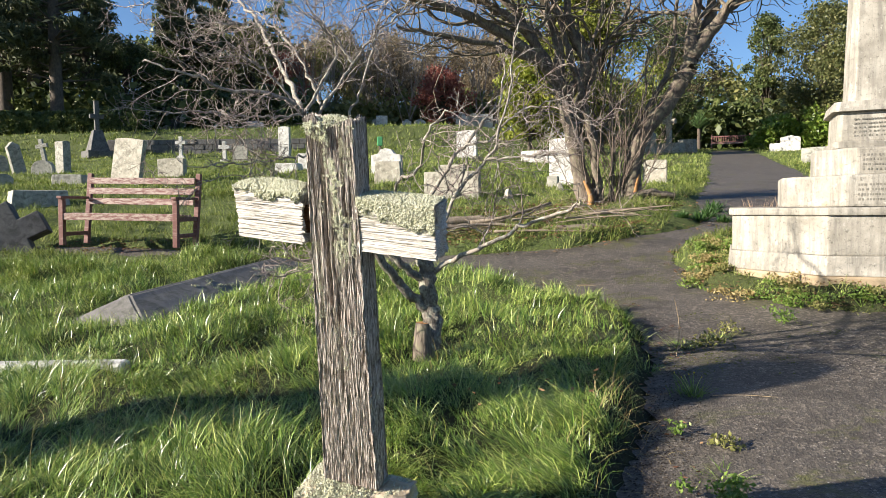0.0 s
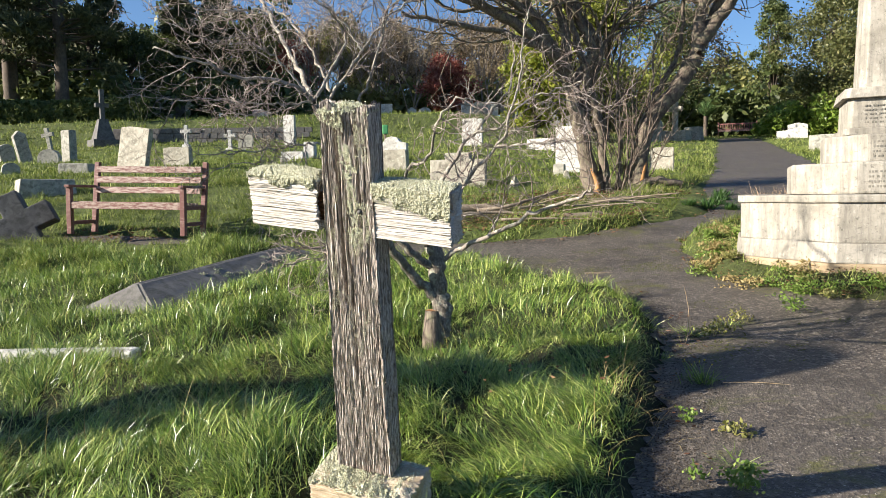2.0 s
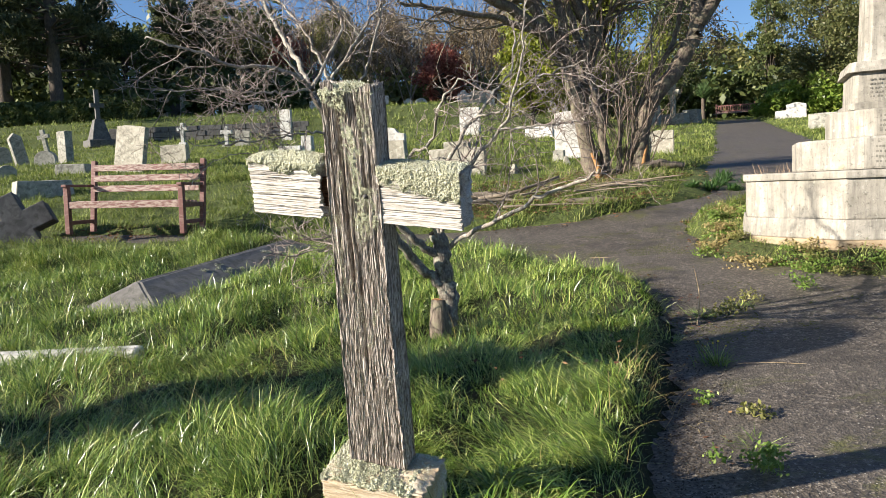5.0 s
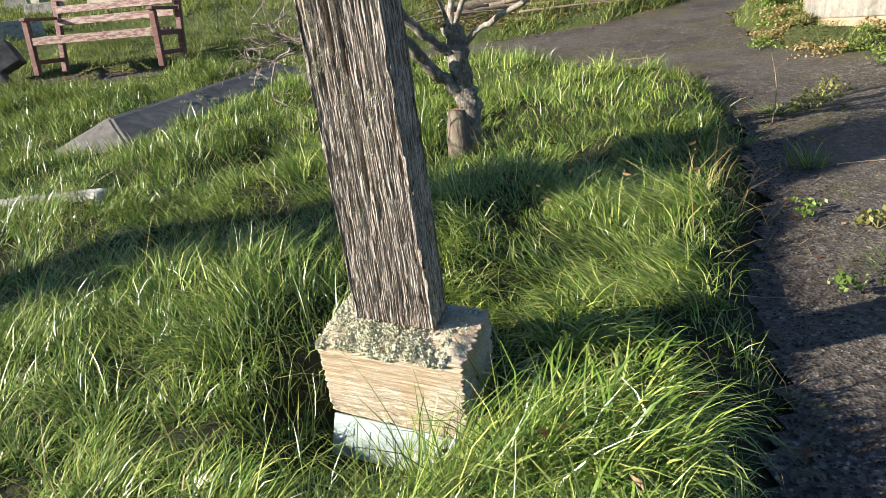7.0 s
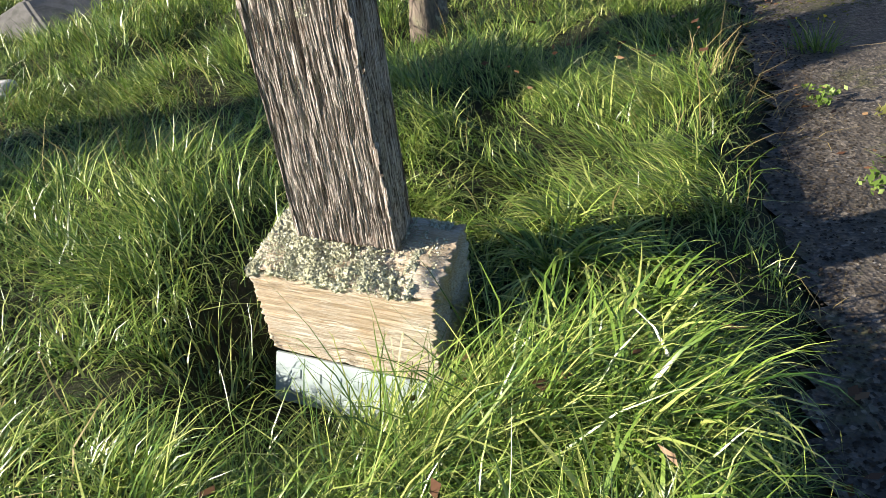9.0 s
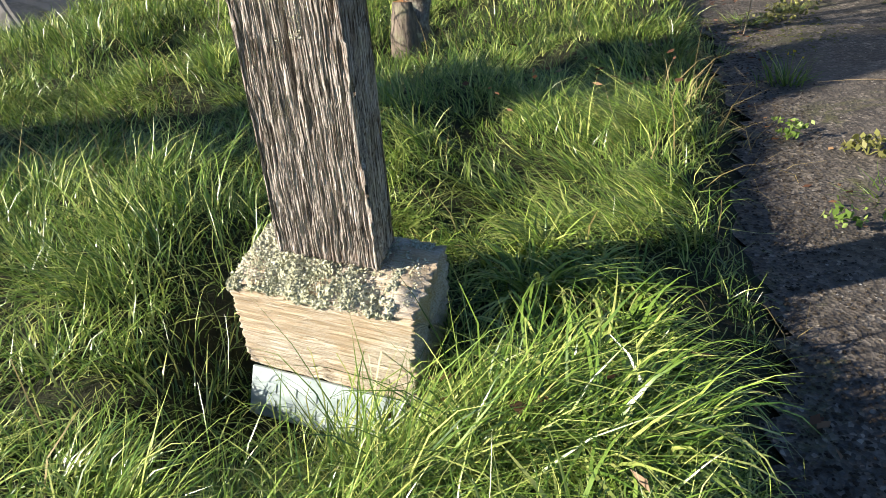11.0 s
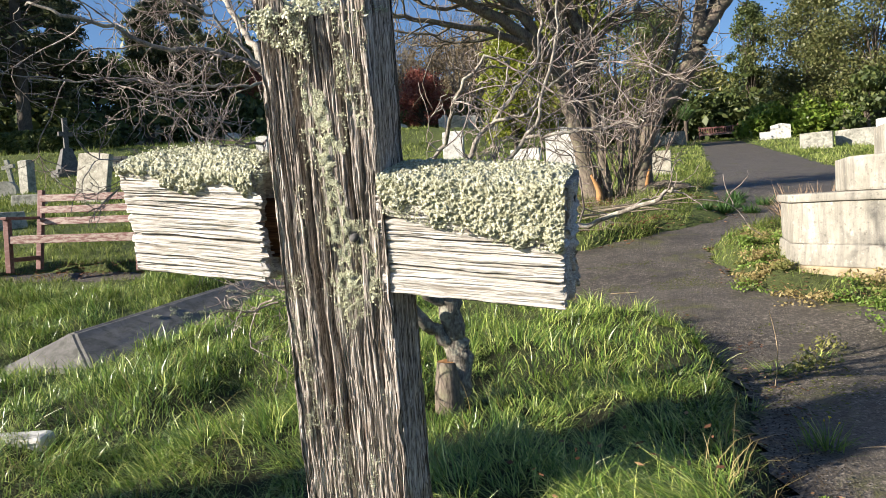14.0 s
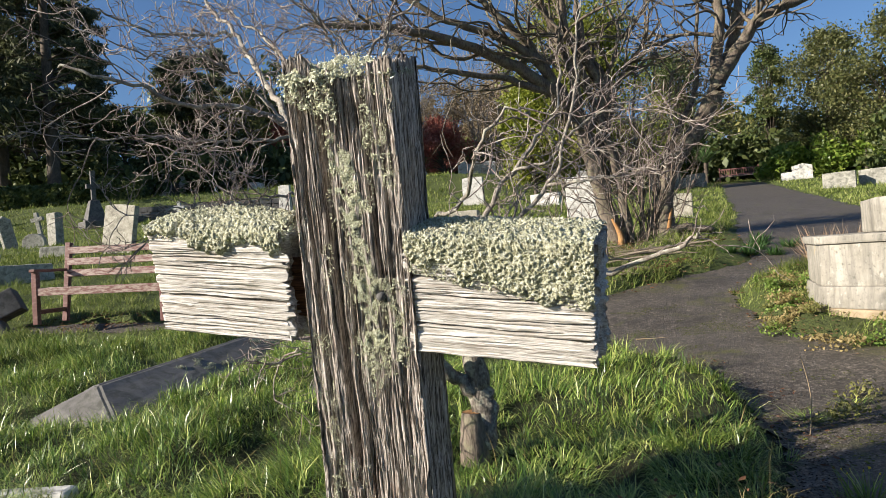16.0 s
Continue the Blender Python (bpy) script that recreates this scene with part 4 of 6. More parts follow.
def monument():
    t = thing("memorial_monument", pose(MON_X, MON_Y, 0), "pale weathered limestone memorial on stepped octagonal base", "monument")
    part("footing", ngon(MON_R + .02, .05, .455, 8, MON_TURN, bevel=.02), M_SANDFOOT, t, "sandy concrete footing")
    part("plinth", ngon(MON_R + .012, .455, .615, 8, MON_TURN, MON_R - .012, seed=8), M_LIME, t)
    part("lower_step", ngon(MON_R - .03, .615, .932, 8, MON_TURN, seed=1), M_LIME, t)
    part("ledge", ngon(MON_R, .932, .997, 8, MON_TURN, bevel=.016, seed=2), M_LIME, t)
    part("middle_step", ngon(MON_R * .639, .997, 1.265, 8, MON_TURN, seed=3, bevel=.02), M_LIME, t)
    part("upper_step", ngon(MON_R * .413, 1.265, 1.508, 8, MON_TURN, seed=4, bevel=.02), M_LIME, t)
    part("pedestal_foot", squared(.385, .04, 1.508, 1.57), M_LIME, t)
    part("pedestal", squared(.355, .04, 1.57, 1.83, .97, 5), M_LIME, t)
    part("cornice", squared(.395, .05, 1.83, 1.92, .94, 6), M_LIME, t)
    part("shaft", squared(.25, .055, 1.92, 5.4, .55, 7), M_LIME, t)
    rng = random.Random(3)
    for z, half, rows, size, width in ((1.61, .353, 5, .015, .44), (1.31, MON_R * .413 * .924, 4, .017, .34), (1.05, MON_R * .639 * .924, 4, .017, .48)):
        for r in range(rows):
            x, zz = -width / 2, z + r * size * 2.4
            while x < width / 2:
                w = rng.uniform(.010, .019)
                b = box((w, .004, size), (x + w / 2, -half - .001, zz), bevel=.001)
                b.transform(pose(0, 0, 0, 0, 0, math.degrees(MON_TURN) - 22.5))
                part("letter_bar", b, M_LETTER, t)
                x += w + rng.choice((.007, .008, .010, .022))
    return t

monument()


# ---- trees ----
SMALL = {
    "trunk": [(0.58, 4.49, 0.2), (0.59, 4.48, 0.37), (0.57, 4.48, 0.51), (0.56, 4.47, 0.66), (0.54, 4.46, 0.75)],
    "limb_a": [(0.57, 4.48, 0.43), (0.42, 4.42, 0.58), (0.3, 4.31, 0.74), (0.07, 4.14, 1.15), (-0.09, 4.03, 1.51)],
    "limb_b": [(0.55, 4.47, 0.61), (0.4, 4.42, 0.72), (0.19, 4.3, 0.99), (0.04, 4.19, 1.33), (-0.03, 4.13, 1.54)],
    "limb_c": [(0.6, 4.47, 0.65), (0.71, 4.36, 0.74), (0.9, 4.16, 0.84), (1.04, 3.95, 0.94), (1.2, 3.75, 1.01), (1.26, 3.7, 1.05)],
    "limb_d": [(0.55, 4.47, 0.73), (0.59, 4.45, 1.07), (0.68, 4.44, 1.24), (0.8, 4.43, 1.4), (0.92, 4.43, 1.55), (1.0, 4.42, 1.66), (1.03, 4.41, 1.83)],
    "limb_e": [(0.56, 4.47, 0.68), (0.37, 4.05, 1.12), (0.47, 3.74, 1.22), (0.48, 3.43, 1.34), (0.57, 3.38, 1.45), (0.64, 3.38, 1.44)],
    "limb_f": [(0.56, 4.47, 0.73), (0.69, 4.35, 1.02), (0.76, 4.29, 1.16), (0.89, 4.24, 1.3), (0.95, 4.18, 1.45), (1.0, 4.12, 1.67), (1.0, 4.11, 1.83), (1.04, 4.1, 2.01)],
    "limb_g": [(0.89, 4.24, 1.3), (1.03, 4.14, 1.31), (1.16, 4.04, 1.32), (1.27, 3.94, 1.32)],
    "limb_h": [(0.8, 4.43, 1.4), (0.92, 4.33, 1.42), (1.05, 4.23, 1.55), (1.25, 4.12, 1.61), (1.31, 4.02, 1.63)],
    "crown_a": [(-0.1, 4.03, 1.53), (-0.13, 3.97, 1.57), (-0.22, 3.92, 1.61), (-0.43, 3.82, 1.62), (-0.56, 3.72, 1.66), (-0.71, 3.67, 1.7), (-0.79, 3.67, 1.73)],
    "crown_b": [(-0.1, 4.03, 1.53), (-0.18, 4.27, 1.71), (-0.3, 4.61, 1.95), (-0.43, 4.89, 2.2), (-0.57, 5.09, 2.38), (-0.66, 5.17, 2.65)],
    "crown_c": [(-0.09, 4.03, 1.53), (-0.02, 4.12, 1.68), (0.07, 4.21, 1.86), (0.04, 4.21, 1.95), (-0.03, 4.1, 2.02), (-0.14, 4.1, 2.11)],
    "crown_d": [(-0.02, 4.13, 1.54), (0.07, 4.12, 1.68), (0.16, 4.21, 1.82), (0.27, 4.2, 1.97), (0.39, 4.2, 2.06), (0.51, 4.2, 2.14), (0.67, 4.19, 2.26)],
    "crown_e": [(0.14, 4.18, 1.53), (0.2, 4.17, 1.68), (0.25, 4.16, 1.84), (0.3, 4.15, 2.01), (0.33, 4.15, 2.13), (0.36, 4.14, 2.3)],
    "crown_f": [(-0.1, 4.03, 1.52), (-0.22, 3.93, 1.5), (-0.38, 3.83, 1.5), (-0.58, 3.73, 1.5), (-0.77, 3.68, 1.5)],
    "crown_g": [(-0.43, 4.89, 2.2), (-0.57, 4.8, 2.17), (-0.75, 4.7, 2.15), (-0.86, 4.5, 2.16), (-0.99, 4.39, 2.18)],
    "crown_h": [(-0.01, 4.12, 1.59), (-0.1, 4.21, 1.79), (-0.2, 4.3, 1.97), (-0.32, 4.4, 2.09), (-0.44, 4.49, 2.21)],
    "crown_i": [(0.16, 4.21, 1.82), (0.07, 4.21, 1.95), (-0.01, 4.2, 2.04), (-0.07, 4.2, 2.14)],
    "crown_k": [(0.0, 4.08, 1.32), (-0.15, 3.95, 1.30), (-0.3, 3.8, 1.27), (-0.48, 3.65, 1.25)],
    "crown_l": [(0.07, 4.14, 1.15), (-0.08, 4.0, 1.17), (-0.22, 3.85, 1.16), (-0.36, 3.75, 1.2)],
    "crown_j": [(-0.13, 3.97, 1.57), (-0.25, 3.92, 1.71), (-0.38, 3.81, 1.77), (-0.55, 3.71, 1.75)],
}
SMALL_R = {"trunk": (.062, .042), "limb_a": (.032, .018), "limb_b": (.026, .014), "limb_c": (.016, .006), "limb_d": (.016, .004), "limb_e": (.010, .003), "limb_f": (.013, .003), "limb_g": (.008, .003), "limb_h": (.008, .003),
           "crown_a": (0.0126, 0.0035), "crown_b": (0.0154, 0.0070), "crown_c": (0.0098, 0.0028), "crown_d": (0.0091, 0.0028), "crown_e": (0.0077, 0.0021), "crown_f": (0.0070, 0.0021), "crown_g": (0.0091, 0.0028), "crown_h": (0.0091, 0.0028), "crown_i": (0.0070, 0.0021), "crown_j": (0.0070, 0.0021), "crown_k": (0.0070, 0.0021), "crown_l": (0.0070, 0.0021)}


def small_tree():
    o = Vector((.58, 4.5, .16))
    t = thing("bare_tree", Matrix.Translation(o), "small leafless tree with pale tangled lichened twigs", "tree")
    rng = np.random.default_rng(4)
    wood, limbs, fine = Tubes(), Tubes(), Tubes()
    for name, g in SMALL.items():
        g = np.array(g) - np.array(o)
        r0, r1 = SMALL_R[name]
        p = spline(g, 26)
        p[1:] += rng.normal(0, .006, (25, 3))
        (wood if name in ("trunk", "limb_a", "limb_b") else limbs).add(p, r0, r1, 9 if name == "trunk" else 7)
        if name in ("trunk", "limb_a", "limb_b"):
            continue
        n = 6 if name == "limb_c" else 10
        for k in range(n):
            i = rng.integers(4, 25)
            d = p[i] - p[i - 3]
            w = d / np.linalg.norm(d) + rng.normal(0, .6, 3)
            w[1] *= .8
            twigs(fine, rng, p[i], w, rng.uniform(.18, .44), max(.0030, np.linspace(r0, r1, 26)[i] * .42), 2 if name != "limb_c" else 1, .75, 4, 4, .15, .5, 1.1)
    low = np.array((.02, 4.2, .74)) - np.array(o)
    for k in range(12):
        twigs(fine, rng, low + rng.normal(0, .10, 3) * (1.2, 1, .4), (rng.uniform(-1, -.2), rng.uniform(-.4, .4), rng.uniform(-.15, .25)), rng.uniform(.18, .36), .005, 2, .7, 4, 5, 0, .62, 1.0)
    wood.part("trunk", M_TRUNK, t, "mottled grey trunk")
    limbs.part("limb_work", M_LIMB, t, "pale lichen-speckled limbs")
    fine.part("twig_tangle", M_TWIG, t, "pale crooked bare twigs")
    stub = Tubes()
    stub.add(spline([(-.035, -.03, -.08), (-.045, -.035, .05), (-.040, -.03, .14), (-.038, -.028, .20)], 9), np.array((.080, .074, .066, .064, .058, .060, .055, .053, .050)), 0, 12)
    part_ob = stub.part("cut_stub", M_BARK, t, "sawn-off dark stub")
    cap = bmesh.new()
    bmesh.ops.create_circle(cap, cap_ends=True, segments=12, radius=.050)
    cap.transform(Matrix.Translation((-.038, -.028, .20)))
    part("cut_face", cap, M_CUT, part_ob, "pale sawn wood")
    return t


small_tree()

BIG = {
    "L": [(3.93, 12.16, 1.11), (3.68, 12.11, 2.06), (3.43, 12.06, 2.98), (3.16, 11.95, 3.33)],
    "L1": [(3.16, 11.95, 3.33), (2.53, 11.83, 3.74), (1.61, 11.61, 4.11), (0.56, 11.4, 4.29), (-0.43, 11.2, 4.3)],
    "L2": [(3.37, 12.06, 3.08), (2.92, 11.93, 3.77), (2.53, 11.8, 4.26), (1.98, 11.68, 4.74)],
    "L3": [(3.42, 12.06, 3.08), (3.37, 12.02, 3.79), (3.13, 12.0, 4.33), (2.85, 11.96, 5.11)],
    "L4": [(3.25, 11.95, 3.28), (2.44, 11.84, 3.57), (1.52, 11.63, 3.69), (0.73, 11.52, 3.81)],
    "L5": [(3.7, 12.21, 2.07), (3.87, 12.27, 2.83), (4.01, 12.24, 3.48), (3.47, 12.2, 4.21), (3.32, 12.17, 4.92)],
    "L6": [(3.21, 11.95, 3.31), (2.72, 11.82, 3.92), (2.16, 11.7, 4.22), (1.44, 11.59, 4.44), (0.66, 11.57, 4.93)],
    "L7": [(3.52, 12.07, 2.8), (3.85, 12.05, 3.35), (3.61, 12.02, 3.89), (3.5, 11.98, 4.69)],
    "L8": [(4.12, 12.1, 1.0), (3.98, 12.05, 2.0), (3.78, 12.0, 2.85), (3.55, 11.98, 3.6), (3.22, 11.95, 4.6)],
    "M1": [(4.32, 12.15, 1.0), (4.36, 12.1, 1.9), (4.3, 12.1, 2.9), (4.42, 12.1, 3.9)],
    "M2": [(4.45, 12.1, 1.0), (4.58, 12.1, 1.8), (4.85, 12.1, 2.7), (4.95, 12.1, 3.6)],
    "R": [(4.66, 12.16, 1.11), (4.79, 12.11, 2.06), (5.36, 12.07, 2.85), (5.61, 11.95, 3.34)],
    "R1": [(5.61, 11.95, 3.34), (5.6, 11.92, 3.8), (5.71, 11.9, 4.34), (5.63, 11.86, 5.05)],
    "R2": [(5.64, 11.94, 3.48), (5.94, 11.82, 3.91), (6.29, 11.8, 4.32), (7.25, 11.78, 4.7), (8.04, 11.77, 4.89)],
    "R3": [(5.64, 11.94, 3.43), (5.92, 12.01, 4.01), (6.04, 11.99, 4.55), (6.26, 11.96, 5.18)],
    "R4": [(4.82, 12.2, 2.25), (5.05, 12.28, 2.74), (5.42, 12.35, 3.32), (5.5, 12.31, 4.07), (5.53, 12.27, 4.99)],
}
BIG_R = {"L8": (0.075, 0.04), "M1": (0.03, 0.012), "M2": (0.03, 0.012), "L": (0.125, 0.115), "L1": (0.101, 0.034), "L2": (0.101, 0.040), "L3": (0.090, 0.034), "L4": (0.067, 0.023), "L5": (0.112, 0.046), "L6": (0.078, 0.034), "L7": (0.101, 0.046), "R": (0.135, 0.13), "R1": (0.112, 0.057), "R2": (0.123, 0.034), "R3": (0.101, 0.046), "R4": (0.056, 0.023)}


def big_tree():
    o = Vector((4.3, 12.2, 1.05))
    t = thing("bare_tree", Matrix.Translation(o), "large leafless tree forking low with smooth grey-brown limbs", "tree")
    rng = np.random.default_rng(14)
    wood, fine, suckers = Tubes(), Tubes(), Tubes()
    for name, g in BIG.items():
        g = np.array(g) - np.array(o)
        r0, r1 = BIG_R[name]
        if name in ("L", "R"):
            g[0] -= (0, 0, .15)
        p = spline(g, 24)
        r = np.linspace(r0, r1, 24)
        if name in ("L", "R"):
            r[:6] *= np.linspace(1.5, 1, 6)
        p[2:] += rng.normal(0, .012, (22, 3))
        wood.add(p, r, 0, 12)
        if name in ("L", "R"):
            continue
        for k in range(5):
            i = rng.integers(6, 24)
            d = p[i] - p[i - 3]
            w = d / np.linalg.norm(d) + rng.normal(0, .6, 3)
            twigs(fine, rng, p[i], w, rng.uniform(.8, 1.7), max(.014, r[i] * .45), 2, .6, 4, 5, .2, .6, .8)
    for k in range(44):
        a = rng.uniform(0, 2 * math.pi)
        start = np.array((rng.uniform(-.35, .35), rng.uniform(-.2, .2), -.05))
        w = (start[0] * .7 + rng.normal(0, .18), rng.normal(0, .2), 1)
        twigs(suckers, rng, start, w, rng.uniform(1.0, 2.5), rng.uniform(.006, .016), 2, .4, 3, 4, .3, .5, .6)
    wood.part("trunk", M_BARK, t)
    fine.part("branchwork", M_BARK, t)
    torn = Tubes()
    torn.add(spline([(-.44, -.30, -.12), (-.40, -.29, .12), (-.50, -.24, .40)], 8), .075, .02, 6)
    torn.part("torn_wood", M_CUT, t, "torn orange heartwood")
    torn = Tubes()
    torn.add(spline([(.36, -.2, .05), (.40, -.2, .3), (.46, -.18, .5)], 8), .05, .02, 6)
    torn.part("torn_wood", M_CUT, t, "torn orange heartwood")
    suckers.part("sucker_thicket", M_SUCKER, t, "thicket of thin suckers round the foot")
    return t


big_tree()


def broadleaf(name, m, label, height, spread, mat, n, seed, leaf=.16, low=.15, trunk=.12, squash=1.0, clumps=26):
    """Trunk, limbs and an uneven crown of small leaves gathered in clumps."""
    t = thing(name, m, label, "tree")
    rng = np.random.default_rng(seed)
    wood = Tubes()
    wood.add(spline([(0, 0, -.2), (rng.normal(0, .1), 0, height * .3), (rng.normal(0, .3), rng.normal(0, .3), height * .7)], 10), trunk, trunk * .4, 7)
    c, r = [], []
    for k in range(clumps):
        z = low + (1 - low) * rng.random() ** .8
        w = math.sin(math.pi * min(1, (z * .8 + .18))) ** .6
        a = rng.uniform(0, 2 * math.pi)
        q = spread * w * rng.uniform(.25, .9)
        p = np.array((q * math.cos(a), q * math.sin(a) * squash, height * z * .92))
        c.append(p)
        s = spread * rng.uniform(.16, .36)
        r.append((s, s * squash, s * rng.uniform(.6, .9)))
        wood.add(spline([(0, 0, height * z * .45), p * (.5, .5, .8), p], 6), trunk * .3, .01, 4)
    wood.part("trunk", M_FARBARK, t)
    v, f = leaf_cloud(rng, c, r, n, leaf)
    mesh_part("crown", v, f, mat, t)
    return t


def pine(m, label, height, spread, mat, n, seed):
    t = thing("pine_tree", m, label, "tree")
    rng = np.random.default_rng(seed)
    wood = Tubes()
    lean = rng.normal(0, .5, 2)
    wood.add(spline([(0, 0, -.3), (lean[0] * .3, lean[1] * .3, height * .5), (lean[0], lean[1], height)], 12), height * .022, height * .006, 8)
    c, r = [], []
    for k in range(80):
        z = rng.uniform(.18, 1.0)
        a = rng.uniform(0, 2 * math.pi)
        q = spread * (1.15 - .75 * z) * rng.uniform(.4, 1.0)
        p = np.array((q * math.cos(a) + lean[0] * z, q * math.sin(a) + lean[1] * z, height * z))
        c.append(p)
        s = spread * rng.uniform(.14, .30)
        r.append((s, s, s * .45))
        wood.add(spline([(lean[0] * z, lean[1] * z, height * z - .5), p * (.6, .6, 1) + (0, 0, -.2), p], 6), .07, .02, 4)
    wood.part("trunk", M_FARBARK, t)
    v, f = leaf_cloud(rng, c, r, n, .22, .3, .4)
    mesh_part("crown", v, f, mat, t)
    return t


M_PINE = leaf_mat("pine_needles", (0.052, 0.068, 0.036), (0.115, 0.132, 0.064), (0.21, 0.215, 0.105), 0.35, 0.6)
M_YEW = leaf_mat("dark_evergreen", (0.042, 0.064, 0.02), (0.095, 0.125, 0.036), (0.19, 0.21, 0.07), 0.25, 0.5)
M_OLIVE = leaf_mat("olive_leaves", (0.11, 0.12, 0.035), (0.21, 0.205, 0.065), (0.34, 0.32, 0.12), 0.4, 0.5)
M_HOLM = leaf_mat("dull_olive_leaves", (0.06, 0.075, 0.024), (0.12, 0.13, 0.042), (0.22, 0.21, 0.08), 0.3, 0.5)
M_GREENGOLD = leaf_mat("greenish_gold_leaves", (0.13, 0.155, 0.025), (0.24, 0.27, 0.045), (0.38, 0.39, 0.09), 0.45, 0.5)
M_LAUREL = leaf_mat("glossy_laurel", (0.08, 0.14, 0.02), (0.17, 0.26, 0.04), (0.36, 0.42, 0.09), 0.35, 0.35)
M_YELLOW = leaf_mat("yellow_green_leaves", (0.13, 0.17, 0.02), (0.24, 0.27, 0.035), (0.36, 0.36, 0.06), 0.4, 0.5)
M_RED = leaf_mat("red_autumn_leaves", (0.22, 0.06, 0.045), (0.40, 0.13, 0.09), (0.52, 0.25, 0.17), 0.35, 0.55)
M_BROWN = leaf_mat("brown_autumn_leaves", (0.14, 0.11, 0.065), (0.23, 0.18, 0.11), (0.33, 0.26, 0.16), 0.35, 0.6)


def at_bearing(b, d):
    """A place by bearing (degrees right of +y) and distance from the first standpoint."""
    return .235 + d * math.sin(radians(b)), .24 + d * math.cos(radians(b))


def far_tree(kind, b, d, *args, **kw):
    x, y = at_bearing(b, d)
    m = stand(x, y, kw.pop("rz", 0), dz=-.1)
    return kind(m, *args, **kw) if kind is pine else kind(kw.pop("name", "tree"), m, *args, **kw)


for i, (b, d, h, s) in enumerate(((-28, 46, 19, 3.8), (-24.5, 50, 21, 4.0), (-21.5, 47, 18, 3.2), (-13.2, 58, 10.5, 3.2), (-26.5, 56, 19, 4.0), (-22.8, 53, 20, 3.8), (-19.6, 56, 15, 3.2), (-10.6, 62, 11.5, 3.0))):
    far_tree(pine, b, d, "tall dark pine with bare lower trunk", h, s, M_PINE, 12500, 40 + i)
for i, (b, d, h, s, mat, lab) in enumerate((
        (-25, 55, 9, 5, M_YEW, "dark evergreen tree behind the hedge"), (-17, 56, 6.5, 3.8, M_YEW, "dark evergreen tree behind the hedge"), (-13, 60, 8, 4.5, M_YEW, "dark evergreen tree behind the hedge"),
        (-8.5, 62, 9, 4.5, M_OLIVE, "olive-green tree at the cemetery edge"), (-5.5, 60, 6.5, 2.6, M_RED, "small tree with dark red autumn leaves"), (-2, 66, 9, 4.5, M_OLIVE, "olive-green tree at the cemetery edge"),
        (2.5, 68, 9, 4.5, M_BROWN, "brown autumn tree at the cemetery edge"), (7, 66, 9.2, 4.5, M_BROWN, "brown autumn tree at the cemetery edge"), (6, 52, 4.4, 2.4, M_RED, "small tree with pinkish red autumn leaves"),
        (11, 62, 10, 4.6, M_BROWN, "brown autumn tree at the cemetery edge"), (12.8, 36, 5.6, 2.0, M_YELLOW, "yellow-green feathery tree behind the graves"), (15.0, 40, 11, 3.5, M_GREENGOLD, "tall yellowish-green tree behind the bare tree"),
        (18.3, 39, 10.5, 3.3, M_GREENGOLD, "tall yellowish-green tree behind the bare tree"), (22.5, 52, 9.5, 4.2, M_YEW, "dark evergreen tree behind the graves"), (24.2, 56, 10.5, 3.6, M_BROWN, "bluish brown tree beyond the path"),
        (29.8, 52, 9.4, 1.6, M_YEW, "slim dark tree beyond the bench"), (33.4, 50, 9.2, 3.4, M_HOLM, "broad olive shrub-tree beyond the bench"), (37.2, 46, 9.0, 4.0, M_HOLM, "broad olive shrub-tree beyond the bench"), (42, 48, 9.0, 4.4, M_HOLM, "broad olive shrub-tree beyond the bench"))):
    far_tree(broadleaf, b, d, lab, h, s, mat, 20000 if mat is M_HOLM else 15000 if d < 48 else 10000, 60 + i, leaf=.085 if mat is M_HOLM else .085, clumps=70)
for i, (b, d, h, s, mat, lab) in enumerate(((30.5, 44.5, 2.0, 1.6, M_LAUREL, "glossy green laurel bush beside the bench"), (33.0, 45, 2.2, 1.8, M_LAUREL, "glossy green laurel bush beside the bench"), (35.5, 44, 2.1, 1.8, M_LAUREL, "glossy green laurel bush beside the bench"),
                                            (36.5, 42, 3.4, 1.8, M_YEW, "dark holly bush above the graves"), (25.5, 52, 2.8, 2.2, M_YEW, "dark shrubs beside the far bench"), (22.5, 50, 2.4, 2.0, M_YEW, "dark shrubs beside the far bench"), (28, 53, 3, 2.2, M_YEW, "dark shrubs beside the far bench"))):
    far_tree(broadleaf, b, d, lab, h, s, mat, 4200, 90 + i, leaf=.12, low=.02, name="bush")


def bare_far(b, d, h, seed, label, stems=7):
    """A leafless far tree: pale stems rising in a fan."""
    x, y = at_bearing(b, d)
    t = thing("bare_tree", stand(x, y, dz=-.2), label, "tree")
    rng = np.random.default_rng(seed)
    w = Tubes()
    for k in range(stems):
        a = rng.uniform(0, 2 * math.pi)
        twigs(w, rng, (rng.normal(0, .2), rng.normal(0, .2), 0), (.28 * math.cos(a), .28 * math.sin(a), 1), h * rng.uniform(.7, 1), .045, 3, .35, 4, 4, .5, .5, .5)
    w.part("branchwork", M_PALEBARK, t)
    return t


M_PALEBARK = bark_mat("pale_far_bark", (0.16, 0.13, 0.10), (0.38, 0.33, 0.27), None, 0.5)
bare_far(3.4, 54, 8.0, 501, "pale leafless many-stemmed tree behind the graves")
bare_far(1.0, 57, 6.5, 502, "pale leafless many-stemmed tree behind the graves")
bare_far(9.5, 56, 8.5, 503, "tall leafless brown tree at the cemetery edge")
bare_far(-3.5, 58, 7.0, 504, "tall leafless brown tree at the cemetery edge")


